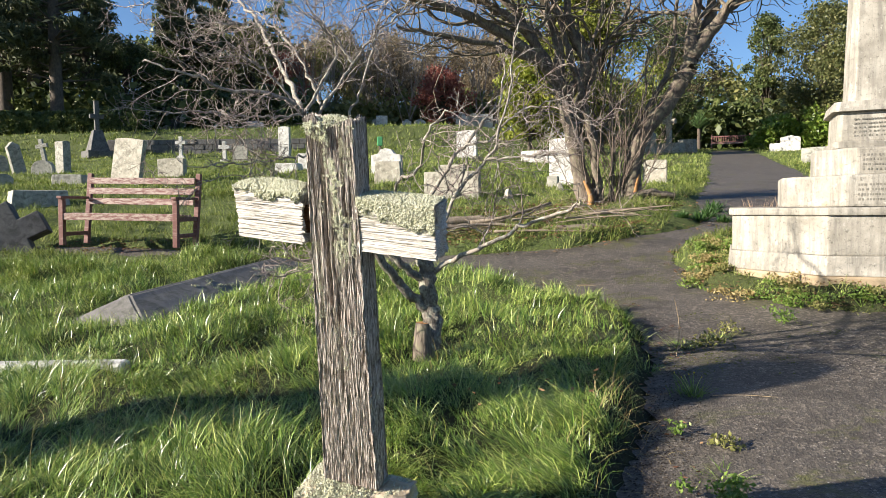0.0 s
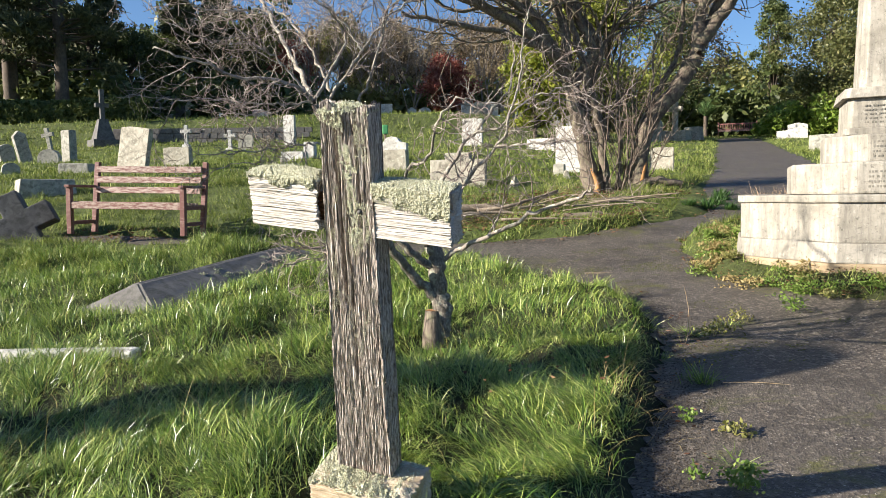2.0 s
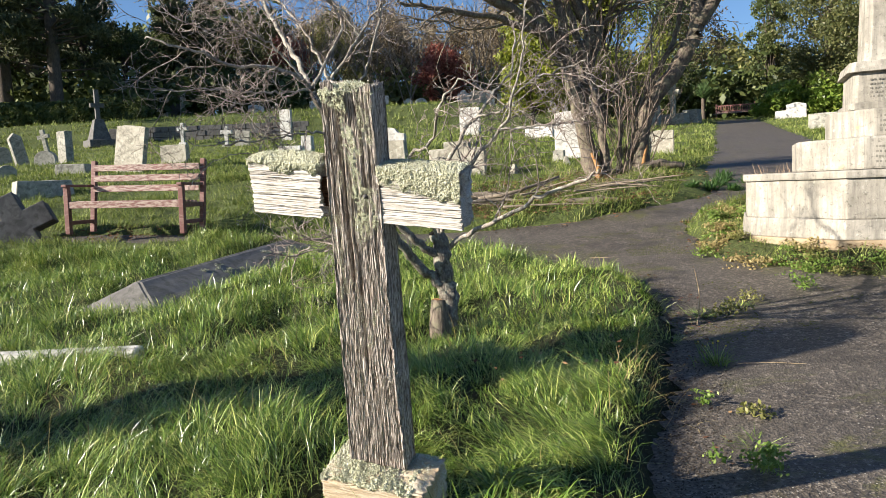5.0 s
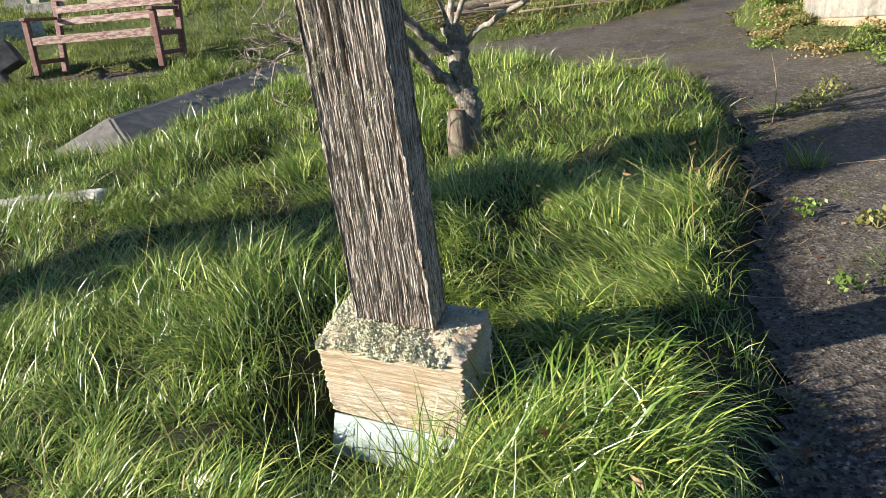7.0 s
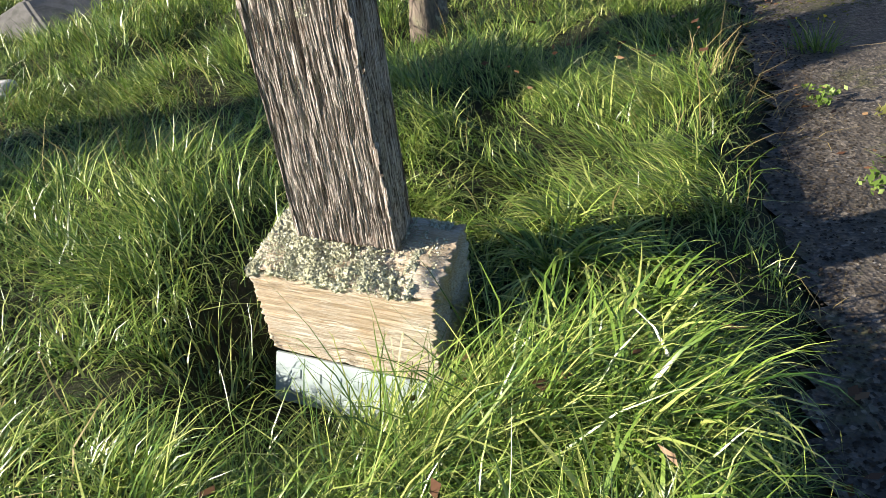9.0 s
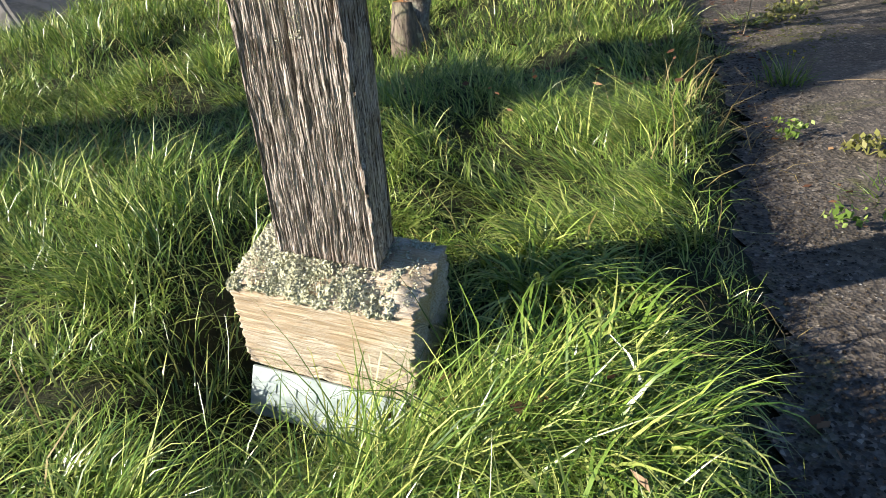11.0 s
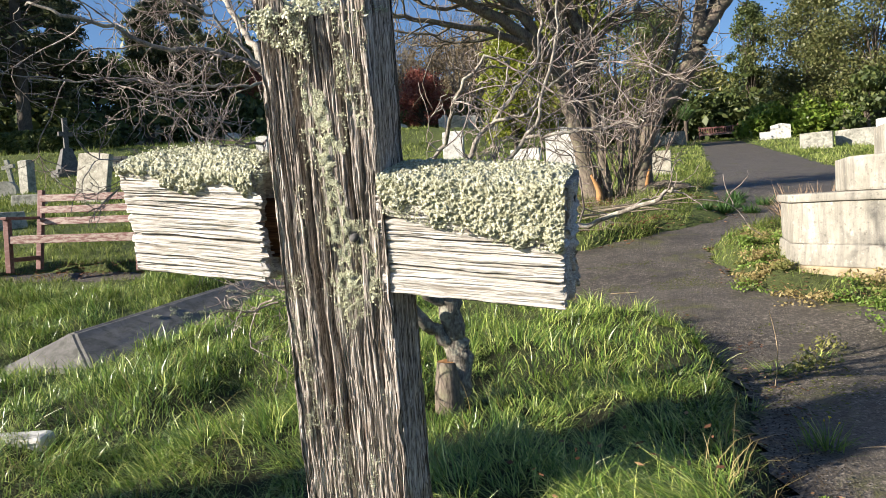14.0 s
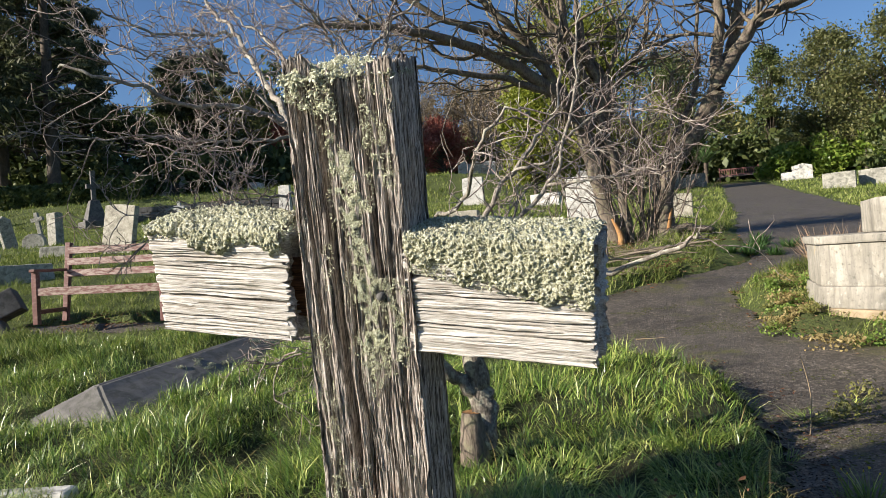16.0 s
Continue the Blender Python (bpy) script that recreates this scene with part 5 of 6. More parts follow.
def woods(name, seed, n, b0, b1, d0, d1, h, mat, leaf, label, cut=1.0):
    """The far woodland that closes the view: one mass of uneven tree-shapes."""
    rng = np.random.default_rng(seed)
    c, r = [], []
    for k in range(150):
        bb, d = radians(rng.uniform(b0, b1)), rng.uniform(d0, d1)
        x, y = .235 + d * math.sin(bb), .24 + d * math.cos(bb)
        top = h * (.55 + .6 * float(waver(math.degrees(bb) * .35, d * .1, seed)))
        z = float(lie(x, y)) + top * rng.random() ** .7
        c.append((x, y, z))
        s = rng.uniform(1.0, 2.1)
        r.append((s, s, s * .9))
    v, f = leaf_cloud(rng, c, r, n, leaf)
    return tagged(mesh_part(name, v, f, mat, None, label), label, "woodland", "", "stuff")


woods("woodland", 71, 30000, -36, -6, 60, 78, 11.0, M_YEW, .26, "dark evergreen woodland beyond the hedge")
woods("woodland", 72, 30000, -8, 16, 70, 88, 10.5, M_BROWN, .26, "brown autumn woodland on the hillside")
woods("woodland", 73, 24000, 14, 48, 62, 80, 6.0, M_OLIVE, .26, "olive-green woodland beyond the path")
woods("undergrowth", 74, 14000, -36, -4, 50, 56, 2.6, M_YEW, .28, "dark undergrowth behind the hedge")
woods("undergrowth", 75, 9000, -6, 24, 56, 62, 2.2, M_OLIVE, .28, "dull green undergrowth behind the graves")
woods("undergrowth", 76, 9000, 20, 46, 50, 55, 2.4, M_YEW, .26, "dark shrubs beyond the far bench")


def hedge(x0, y0, x1, y1, h, mat, seed, n, label, count):
    rng = np.random.default_rng(seed)
    t = thing("hedge", stand((x0 + x1) / 2, (y0 + y1) / 2), label, "hedge")
    o = np.array(t.matrix_basis.translation)
    for s in range(count):
        u = (s + rng.random(n)) / count
        a = rng.uniform(0, math.pi, n)
        x, y = x0 + (x1 - x0) * u, y0 + (y1 - y0) * u
        r = .7 + .25 * waver(u * 30, u * 0, seed)
        z = ground_height(x, y) + np.sin(a) ** .5 * h * (.8 + .3 * waver(u * 25, u * 0, seed + 1)) * np.sqrt(rng.random(n))
        dx, dy = (y1 - y0), -(x1 - x0)
        l = math.hypot(dx, dy)
        p = np.stack([x + dx / l * np.cos(a) * r, y + dy / l * np.cos(a) * r, z], -1) - o
        v, f = leaf_cloud(rng, [(0, 0, 0)], [(.01, .01, .01)], n, .13)
        mesh_part("shrub", v + np.repeat(p, 4, 0), f, mat, t)
    return t


hedge(-27, 41, -11.8, 42.5, 1.35, M_YEW, 5, 2200, "clipped dark hedge along the top of the bank", 8)


# ---- graves ----
def headstone(m, w, h, d, mat, label, style="flat", group="headstones"):
    t = thing("headstone", m, label, "headstone", group)
    k = w / 2
    if style == "round":
        top = [(k * math.cos(a), h - k * .8 + k * .8 * math.sin(a)) for a in np.linspace(0, math.pi, 9)]
    elif style == "peak":
        top = [(k, h * .86), (0, h), (-k, h * .86)]
    elif style == "scroll":
        top = [(k, h * .72), (k * .55, h * .78), (k * .35, h * .95), (0, h), (-k * .35, h * .95), (-k * .55, h * .78), (-k, h * .72)]
    elif style == "step":
        top = [(k, h * .8), (k * .45, h * .8), (k * .45, h), (-k * .45, h), (-k * .45, h * .8), (-k, h * .8)]
    else:
        top = [(k, h * .985), (k * .3, h), (-k * .4, h), (-k, h * .97)]
    part("slab", slab_from_outline([(-k, -.15), (k, -.15)] + top, d, .012, .006, w * 10), mat, t)
    return t


def stone_cross(m, h, w, mat, label, base=True, group="stone crosses"):
    t = thing("stone_cross", m, label, "grave cross", group)
    s = w * .16
    zc = h * .72
    o = [(-s, -.1), (s, -.1), (s, zc - s), (w / 2, zc - s), (w / 2, zc + s), (s, zc + s), (s, h), (-s, h), (-s, zc + s), (-w / 2, zc + s), (-w / 2, zc - s), (-s, zc - s)]
    part("cross", slab_from_outline(o, s * 1.8, .012, .003), mat, t)
    if base:
        part("base", box((w * .8, w * .6, h * .16), (0, 0, -.05), bevel=.015, rough=.005, taper=(.8, .8)), mat, t)
    return t


def kerb_block(m, size, mat, label, taper=(.9, .9), name="grave_block", cat="gravestone"):
    t = thing(name, m, label, cat, "low grave stones")
    part("block", box(size, (0, 0, -.08), bevel=.02, cuts=2, rough=.012, taper=taper, seed=size[0]), mat, t)
    return t


headstone(stand(-5.3, 17.9, -23, -6, 6), .78, 1.05, .15, M_CRSTONE, "large leaning lichened sandstone headstone behind the bench")
headstone(stand(-4.83, 20.2, -15), .72, .5, .2, M_CRSTONE, "low broken sandstone headstone")
headstone(stand(-9.0, 23.9, 62), .28, .98, .34, M_GREY, "narrow upright grey headstone")
kerb_block(stand(-6.75, 18.5, -2), (.75, .5, .34), M_GREY, "low grey stone grave block")
kerb_block(stand(-5.9, 14.7, 32), (1.0, .6, .36), M_GREY, "low flat grey grave slab")
headstone(stand(-9.38, 23.4, -2), .62, .46, .22, M_GREY, "low rounded grey headstone", "round")
headstone(stand(-10.5, 24.4, 55, 0, -14), .4, 1.0, .14, M_GREY, "leaning weathered grey stone headstone", "peak")
headstone(stand(-11.4, 25.2, 45, 0, -10), .45, .55, .14, M_GREY, "low leaning weathered grey headstone", "round")
headstone(stand(-8.6, 19.2, 35, 0, 10), .4, .3, .14, M_GREY, "small sunken weathered grey headstone", "round")
stone_cross(stand(-13.25, 33, -7, 0, -10), 1.05, .5, M_GREY, "small leaning stone cross", False)
stone_cross(stand(-18.2, 37, -7, 0, 0), 1.2, .6, M_GREY, "small grey stone cross", False)
stone_cross(stand(-7.9, 34, -7), .95, .46, M_WHITE, "small pale stone cross")
stone_cross(stand(-5.2, 29.6, -7), .78, .44, M_WHITE, "small white stone cross")
headstone(stand(-4.54, 29.1, -7, 0, 6), .55, .62, .14, M_GREY, "small leaning grey headstone")
t = stone_cross(stand(-12.0, 35.6, 35), 2.55, .6, M_DARKST, "tall dark stone cross on a stepped base")
part("plinth", box((1.15, 1.15, .35), (0, 0, -.1), bevel=.03), M_DARKST, t)
part("pyramid", box((.85, .85, .95), (0, 0, .25), bevel=.03, taper=(.45, .45)), M_DARKST, t)
headstone(stand(6.7, 16.1, -30), .52, .52, .14, M_CRSTONE, "low carved sandstone headstone beside the bare tree")
headstone(stand(4.65, 16.1, -25), .72, 1.0, .16, M_WHITE, "broad white headstone behind the bare tree")
kerb_block(stand(4.15, 15.3, -27), (.26, .22, .34), M_GREY, "small grey stone grave vase", (.85, .85), "grave_vase", "grave vase")
kerb_block(stand(4.1, 14.6, -7), (.2, .16, .24), M_CRSTONE, "small pale rock in the grass", (.3, .4), "rock", "rock")
kerb_block(stand(2.85, 13.6, 40), (.2, .16, .24), M_CRSTONE, "small pale rock in the grass", (.3, .4), "rock", "rock")
t = stone_cross(stand(16.4, 38, -47), 2.3, .75, M_CRSTONE, "tall pale stone cross near the path")
part("pedestal_block", box((1.5, .8, .6), (0, 0, -.1), bevel=.06, rough=.02), M_CRSTONE, t)
kerb_block(stand(17.6, 38.4, -47), (.9, .6, .75), M_CRSTONE, "rough pale grave block near the path")
headstone(stand(14.9, 37, -47), .7, 1.2, .25, M_GREY, "tall grey headstone near the path", "round")
t = headstone(stand(22.3, 36.4, -35), .95, .78, .3, M_WHITE, "low white headstone with a shaped shoulder", "peak")
part("shoulder", box((.6, .3, .5), (-.7, 0, -.1), bevel=.03), M_WHITE, t)
headstone(stand(.78, 18.9, -19), .78, .62, .2, M_WHITE, "white marble headstone with shaped top", "scroll")
kerb_block(stand(.75, 16.6, -19), (.62, .3, .55), M_CRSTONE, "low pale sandstone grave block")
headstone(stand(1.85, 13.9, -21), 1.05, .62, .24, M_CRSTONE, "broad low pale headstone", "step")
headstone(stand(4.0, 27.2, -21), .75, 1.0, .2, M_WHITE, "upright white marble headstone")
headstone(stand(6.2, 25.5, -33), 1.0, .4, .3, M_WHITE, "low broad white marble gravestone")
kerb_block(stand(-1.9, 21.2, -15), (.7, .5, .34), M_WHITE, "pale low marble grave block")
kerb_block(stand(-1.55, 22.3, -15), (.34, .3, .55), M_WHITE, "pale square marble grave block")
headstone(stand(-3.2, 32.5, -15), .48, 1.3, .22, M_WHITE, "tall narrow white marble headstone")
headstone(stand(15.4, 23.5, -40), .95, .52, .35, M_GREY, "grey headstone in the sunny grass")
headstone(stand(16.6, 23.2, -40), 1.2, .52, .2, M_GREY, "broad grey headstone in the sunny grass")
headstone(stand(28.2, 39.6, -38), 1.2, 1.0, .3, M_GREY, "rounded grey headstone in the sunny grass", "round")
headstone(stand(26.4, 40.2, -38), .9, .8, .3, M_GREY, "rounded grey headstone in the sunny grass", "round")
headstone(stand(19.4, 25.4, -42), .6, .8, .3, M_WHITE, "white headstone in the sunny grass", "flat")
pick = random.Random(12)
for k in range(24):
    a = radians(pick.uniform(-9, 17))
    d = pick.uniform(43, 52)
    headstone(stand(.2 + d * math.sin(a), .2 + d * math.cos(a), pick.uniform(-20, 20)), pick.uniform(.5, .95), pick.uniform(.5, 1.05), .2, pick.choice((M_WHITE, M_WHITE, M_GREY)), "small far white headstone below the trees", pick.choice(("flat", "round", "peak", "scroll")), "far headstones")


def shed():
    t = thing("shed", stand(-13.0, 50.5, 12), "small white flat-roofed shed behind the hedge", "shed")
    part("wall", box((3.0, 2.0, 1.5), (0, 0, -.1), bevel=.02), M_WHITE, t)
    part("roof", box((3.2, 2.2, .12), (0, 0, 1.4), bevel=.02), M_GREY, t)
    part("door", box((.7, .04, 1.3), (.8, -1.01, 0), bevel=.01), M_DARKST, t)
    return t


shed()


def water_point():
    k = Mat("green_paint", 0.5)
    k.color(k.ramp(k.noise(k.coords(), 12, 4), [(0.3, (0.05, 0.24, 0.09)), (0.7, (0.12, 0.40, 0.17))]))
    t = thing("green_bin", stand(.8, 27.8), "small bright green bin on a post", "bin")
    part("post", box((.08, .08, .7), (0, 0, -.1), bevel=.01), M_DEADW, t)
    part("box", box((.2, .2, .34), (0, 0, .45), bevel=.03), k.m, t)
    return t


water_point()


def yucca(m):
    t = thing("yucca", m, "spiky green palm-like yucca behind the bench", "plant")
    rng = np.random.default_rng(77)
    n = 150
    v, f = blades(rng, rng.normal(0, .05, n), rng.normal(0, .05, n), np.full(n, 1.3), rng.uniform(.9, 1.5, n), np.full(n, .07), rng.uniform(0, 6.3, n), rng.uniform(.2, 1.2, n), 4)
    mesh_part("leaf_head", v, f, M_YUCCA, t)
    w = Tubes()
    w.add([(0, 0, -.2), (0, 0, 1.35)], .14, .12, 8)
    w.part("trunk", M_FARBARK, t)
    return t


M_YUCCA = leaf_mat("yucca_leaves", (0.06, 0.11, 0.04), (0.10, 0.17, 0.06), (0.18, 0.26, 0.10), 0.2, 0.4)
yucca(stand(21.2, 44.6))


def ledger():
    """The long coped stone sunk in the grass before the bench."""
    t = thing("ledger_stone", pose(-1.832, 6.709, .10, 0, 0, 63) @ pose(0, 0, 0, 0, -4.3, 0), "long dark coped grave stone with a hipped end", "gravestone")
    b = bmesh.new()
    low = [(-.30, -.45, -.12), (2.55, -.45, -.12), (2.55, .37, -.12), (-.30, .37, -.12)]
    mid = [(x, y, .05) for x, y, z in low]
    top = [(0, -.03, .225), (2.3, -.03, .225), (2.3, .02, .225), (0, .02, .225)]
    rings = [[b.verts.new(p) for p in r] for r in (low, mid, top)]
    b.faces.new(rings[0][::-1]), b.faces.new(rings[2])
    for r0, r1 in zip(rings, rings[1:]):
        for i in range(4):
            b.faces.new((r0[i], r0[(i + 1) % 4], r1[(i + 1) % 4], r1[i]))
    bmesh.ops.bevel(b, geom=b.edges[:], offset=.018, segments=2, affect="EDGES")
    bmesh.ops.subdivide_edges(b, edges=[e for e in b.edges if e.calc_length() > .3], cuts=5, use_grid_fill=True)
    for v in b.verts:
        v.co += noise.noise_vector(v.co * 6) * .006
    part("slab", b, M_LEDGER, t)
    rng = np.random.default_rng(19)
    for k in range(11):
        x, u = rng.uniform(.5, 1.9), rng.uniform(.12, .6)
        q = np.stack([x + rng.normal(0, .022, 60), u + rng.normal(0, .03, 60)], -1)
        p = np.stack([q[:, 0], -.03 - .42 * q[:, 1], .232 - .175 * q[:, 1]], -1)
        crust("lichen_spot", rng, p, rng.uniform(.003, .007, 60), M_LICHEN, t, "pale lichen spot")
    return t


ledger()


def fallen_cross():
    t = thing("fallen_cross", pose(-4.42, 10.75, .42, -12, -26, 14), "dark thick stone cross tilting low in the grass", "grave cross")
    s, h, w, zc = .15, .80, .86, .36
    o = [(-s, -.3), (s, -.3), (s, zc - s), (w / 2, zc - s), (w / 2, zc + s), (s, zc + s), (s, h), (-s, h), (-s, zc + s), (-w / 2, zc + s), (-w / 2, zc - s), (-s, zc - s)]
    part("cross", slab_from_outline(o, .28, .015, .004), M_DARKST, t)
    return t


fallen_cross()
kerb_block(pose(-1.75, 4.75, .102, 2.8, -1.2, -12), (1.1, .13, .13), M_WHITE, "pale stone grave kerb sunk in the grass", (1, .8), "grave_kerb", "grave kerb")

# the tall stone out of view to the left whose long shadow crosses the grass
def obelisk(x, y, rz, top_z):
    """A tapering stone; its foot stands on the grass, its top at the height top_z."""
    m = stand(x, y, rz)
    h = top_z - m.translation.z
    t = thing("memorial_stone", m, "tall tapering grey memorial stone in the long grass", "gravestone")
    part("shaft", slab_from_outline([(-.36, -.15), (.36, -.15), (.30, h * .5), (.21, h - .12), (.10, h), (-.10, h), (-.21, h - .12), (-.30, h * .5)], .34, .02, .006), M_GREY, t)
    return t


obelisk(-4.0, 2.97, 80, 2.86)


# ---- shaded strip at the foot of the bank, put in as dark blocks ----
def shaded_bank_strip():
    t = thing("bank_shade_blocks", stand(-8.4, 36.2, -3), "row of dark blocks as the shaded strip at the foot of the bank", "wall", "", "structure")
    rng = random.Random(9)
    for row in range(3):
        x = -3.4
        while x < 5.6:
            w = rng.uniform(.35, .8)
            # dark blocks stand in for the bank's shade; no masonry there
            part("stone", box((w - .02, .28, .24), (x + w / 2, rng.uniform(-.02, .02), -.12 + row * .25), bevel=.02, rough=.01, seed=x), M_DARKST, t)
            x += w
    return t


shaded_bank_strip()

# ---- turf blades ----
STONES = ((-1.26, 7.62, radians(63), 1.45, .44), (.17, 2.53, radians(-27), .17, .12), (.09, 2.43, radians(-27), .16, .05))
turf("grass", 1, 150000, (-1.6, -4.3), (1.6, 3.2), 1.5, 8.5, 2.1, .095, .0034, 3, M_GRASS, "long lush tussocky green grass", -.08, None, STONES, (.1, 1.45), (.1, 3.0), 1.5)
tussocks("grass", 6, 640, (-1.5, -2.4), (1.2, 2.3), 1.45, 4.6, 96, .185, .0039, .065, M_GRASS, "long arching clumps of coarse grass", STONES, 4, (.3, 1.4), (.5, 2.6), 1.0, .13)
tussocks("grass", 8, 700, (-2.6, -4.6), (2.0, 2.2), 4.2, 9.6, 52, .18, .0050, .07, M_GRASS, "tussocks of long grass round the grave stones", STONES, 3, (.2, 1.2), (.5, 2.2))
tussocks("grass", 7, 17, (.44, .56), (.58, .80), 1.95, 2.75, 105, .20, .0080, .05, M_GRASS, "tall bright tussock of broad-bladed grass beside the cross", STONES, 5, (.1, .9), (.9, 3.0), .4)
tussocks("grass", 14, 46, (.42, .55), (1.05, 1.35), 2.75, 3.75, 100, .24, .0046, .06, M_GRASS, "long pale grass laid flat beside the path", STONES, 4, (.9, 1.45), (-.1, .9), 1.6)
tussocks("grass", 13, 22, (-.24, -.20), (.36, .42), 2.10, 2.30, 60, .24, .0040, .04, M_GRASS, "tuft of thin grass before the name plate", (), 4, (.1, 1.2), (.4, 2.4), .5)
turf("grass", 2, 105000, (-4.6, -8), (3.2, 8), 8, 16, 1.6, .15, .009, 2, M_LAWN, "rough green grass", .02, None, STONES, (.2, 1.3), (.3, 2.0), .9)
turf("grass", 3, 200000, (-9, -26), (15, 40), 15, 48, 1.2, .12, .026, 1, M_LAWN, "short green grass of the far lawn", 0)
turf("grass", 9, 26000, (-20, -30), (4, 6), 34, 52, 1.0, .22, .045, 1, M_LAWN, "rough grass of the far bank", 0)
turf("grass", 4, 42000, (3.3, 3.6), (6.4, 7.2), 4.5, 9.0, 0.0, .11, .006, 3, M_LAWN, "grass round the foot of the memorial", 0, lambda x, y: (np.hypot(x - MON_X, y - MON_Y) > MON_R * .95) * 1.0)
turf("grass", 12, 70000, (-4.0, -5.0), (1.9, 1.2), 4.6, 9.6, 0.0, .15, .0062, 2, M_GRASS, "long tussocky grass round the grave stones", -.04, None, STONES, (.1, 1.3), (.1, 2.4), 1.4)
turf("grass", 10, 40000, (-10, -10), (-1.7, -4.4), .3, 9, 0.0, .16, .012, 2, M_LAWN, "rough green grass beside the graves", 0)
turf("grass", 11, 12000, (-5, -1.5), (-.2, 1.6), .2, 1.6, 0.0, .16, .008, 2, M_LAWN, "rough green grass beside the path", -.05)
turf("dry_grass", 5, 9000, (-2.4, -4), (1.6, 2.4), 2.2, 8, 1.5, .24, .0032, 3, M_STRAW, "dry straw-coloured grass stems", .05, lambda x, y: waver(x * 2.5, y * 2.5, 41) ** 2, STONES)


# ---- grit, leaves and twigs on the path ----
def chips(name, seed, n, x0, x1, y0, y1, lo, hi, mat, label, category, where, flat=.6):
    """Loose small pieces lying about, as one mass."""
    rng = np.random.default_rng(seed)
    x, y = rng.uniform(x0, x1, n), y0 * (y1 / y0) ** rng.random(n)
    ok = where(x, y, rng)
    x, y = x[ok], y[ok]
    n = len(x)
    d = off_path(x, y)
    z = np.where(d < 0.02, lie(x, y) + 0.012 * (waver(x * 2, y * 2, 4) - .5), ground_height(x, y))
    base = np.array([(1, 0, 0), (-1, 0, 0), (0, 1, 0), (0, -1, 0), (0, 0, 1), (0, 0, -1)], float)
    tri = np.array([(0, 2, 4), (2, 1, 4), (1, 3, 4), (3, 0, 4)])
    s = rng.uniform(lo, hi, n)
    v = base[None] * (1 + rng.normal(0, .3, (n, 6, 1))) * s[:, None, None] * np.array((1, 1, flat))
    a = rng.uniform(0, 6.3, n)
    c, q = np.cos(a)[:, None], np.sin(a)[:, None]
    v = np.stack([v[..., 0] * c - v[..., 1] * q, v[..., 0] * q + v[..., 1] * c, v[..., 2]], -1)
    v = v + np.stack([x, y, z + s * flat * .3], -1)[:, None]
    f = (np.arange(n)[:, None, None] * 6 + tri[None]).reshape(-1, 3)
    return tagged(mesh_part(name, v.reshape(-1, 3), f, mat, None, label), label, category, "", "stuff")


M_GRIT = leaf_mat("pale_grit", (0.05, 0.048, 0.045), (0.16, 0.15, 0.14), (0.42, 0.40, 0.36), 0.0, 0.8)
M_SOIL = leaf_mat("dark_crumbs", (0.022, 0.017, 0.012), (0.05, 0.038, 0.026), (0.11, 0.085, 0.055), 0.0, 0.95)
M_LITTER = leaf_mat("fallen_leaves", (0.085, 0.038, 0.022), (0.17, 0.085, 0.04), (0.34, 0.22, 0.11), 0.2, 0.6)
M_MOSS = leaf_mat("path_moss", (0.05, 0.06, 0.012), (0.10, 0.115, 0.022), (0.17, 0.18, 0.04), 0.1, 0.9)
chips("grit", 201, 34000, 1.2, 6.5, 2.3, 10, .0015, .0042, M_GRIT, "worn pale grit in the tarmac", "grit", lambda x, y, r: (off_path(x, y) < -.05) & (waver(x * 1.3, y * 1.3, 61) > r.uniform(.2, .8, len(x))), .5)
chips("soil", 202, 42000, .6, 3.0, 1.7, 6.5, .002, .006, M_SOIL, "dark crumbly soil along the edge of the grass", "soil", lambda x, y, r: np.abs(off_path(x, y) + .10) < r.uniform(.02, .22, len(x)))
chips("moss", 203, 16000, 1.5, 6.0, 4.0, 11, .004, .010, M_MOSS, "patches of moss on the tarmac", "moss", lambda x, y, r: (off_path(x, y) < .0) & (waver(x * 2.2, y * 2.2, 63) * .7 + waver(x * 7, y * 7, 64) * .3 > .64), .5)


chips("moss", 204, 9000, 1.4, 3.1, 6.5, 8.2, .003, .008, M_MOSS, "thin moss over the tarmac by the grass edge", "moss", lambda x, y, r: (off_path(x, y) < .02) & (waver(x * 3, y * 3, 65) * .6 + waver(x * 9, y * 9, 62) * .4 > .36 - off_path(x, y) * .25), .35)


def leaf_litter(name, seed, n, x0, x1, y0, y1, size, mat, label, where, lift=0.0):
    rng = np.random.default_rng(seed)
    x, y = rng.uniform(x0, x1, n), rng.uniform(y0, y1, n)
    ok = where(x, y, rng)
    x, y = x[ok], y[ok]
    n = len(x)
    z = np.maximum(ground_height(x, y), lie(x, y)) + rng.uniform(.005, .03, n) + lift
    v, f = leaf_cloud(rng, [(0, 0, 0)], [(.001, .001, .001)], n, size, -.0)
    v = v.reshape(n, 4, 3)
    v[..., 2] *= .35
    v = v + np.stack([x, y, z], -1)[:, None]
    return tagged(mesh_part(name, v.reshape(-1, 3), f, mat, None, label), label, "leaves", "", "stuff")


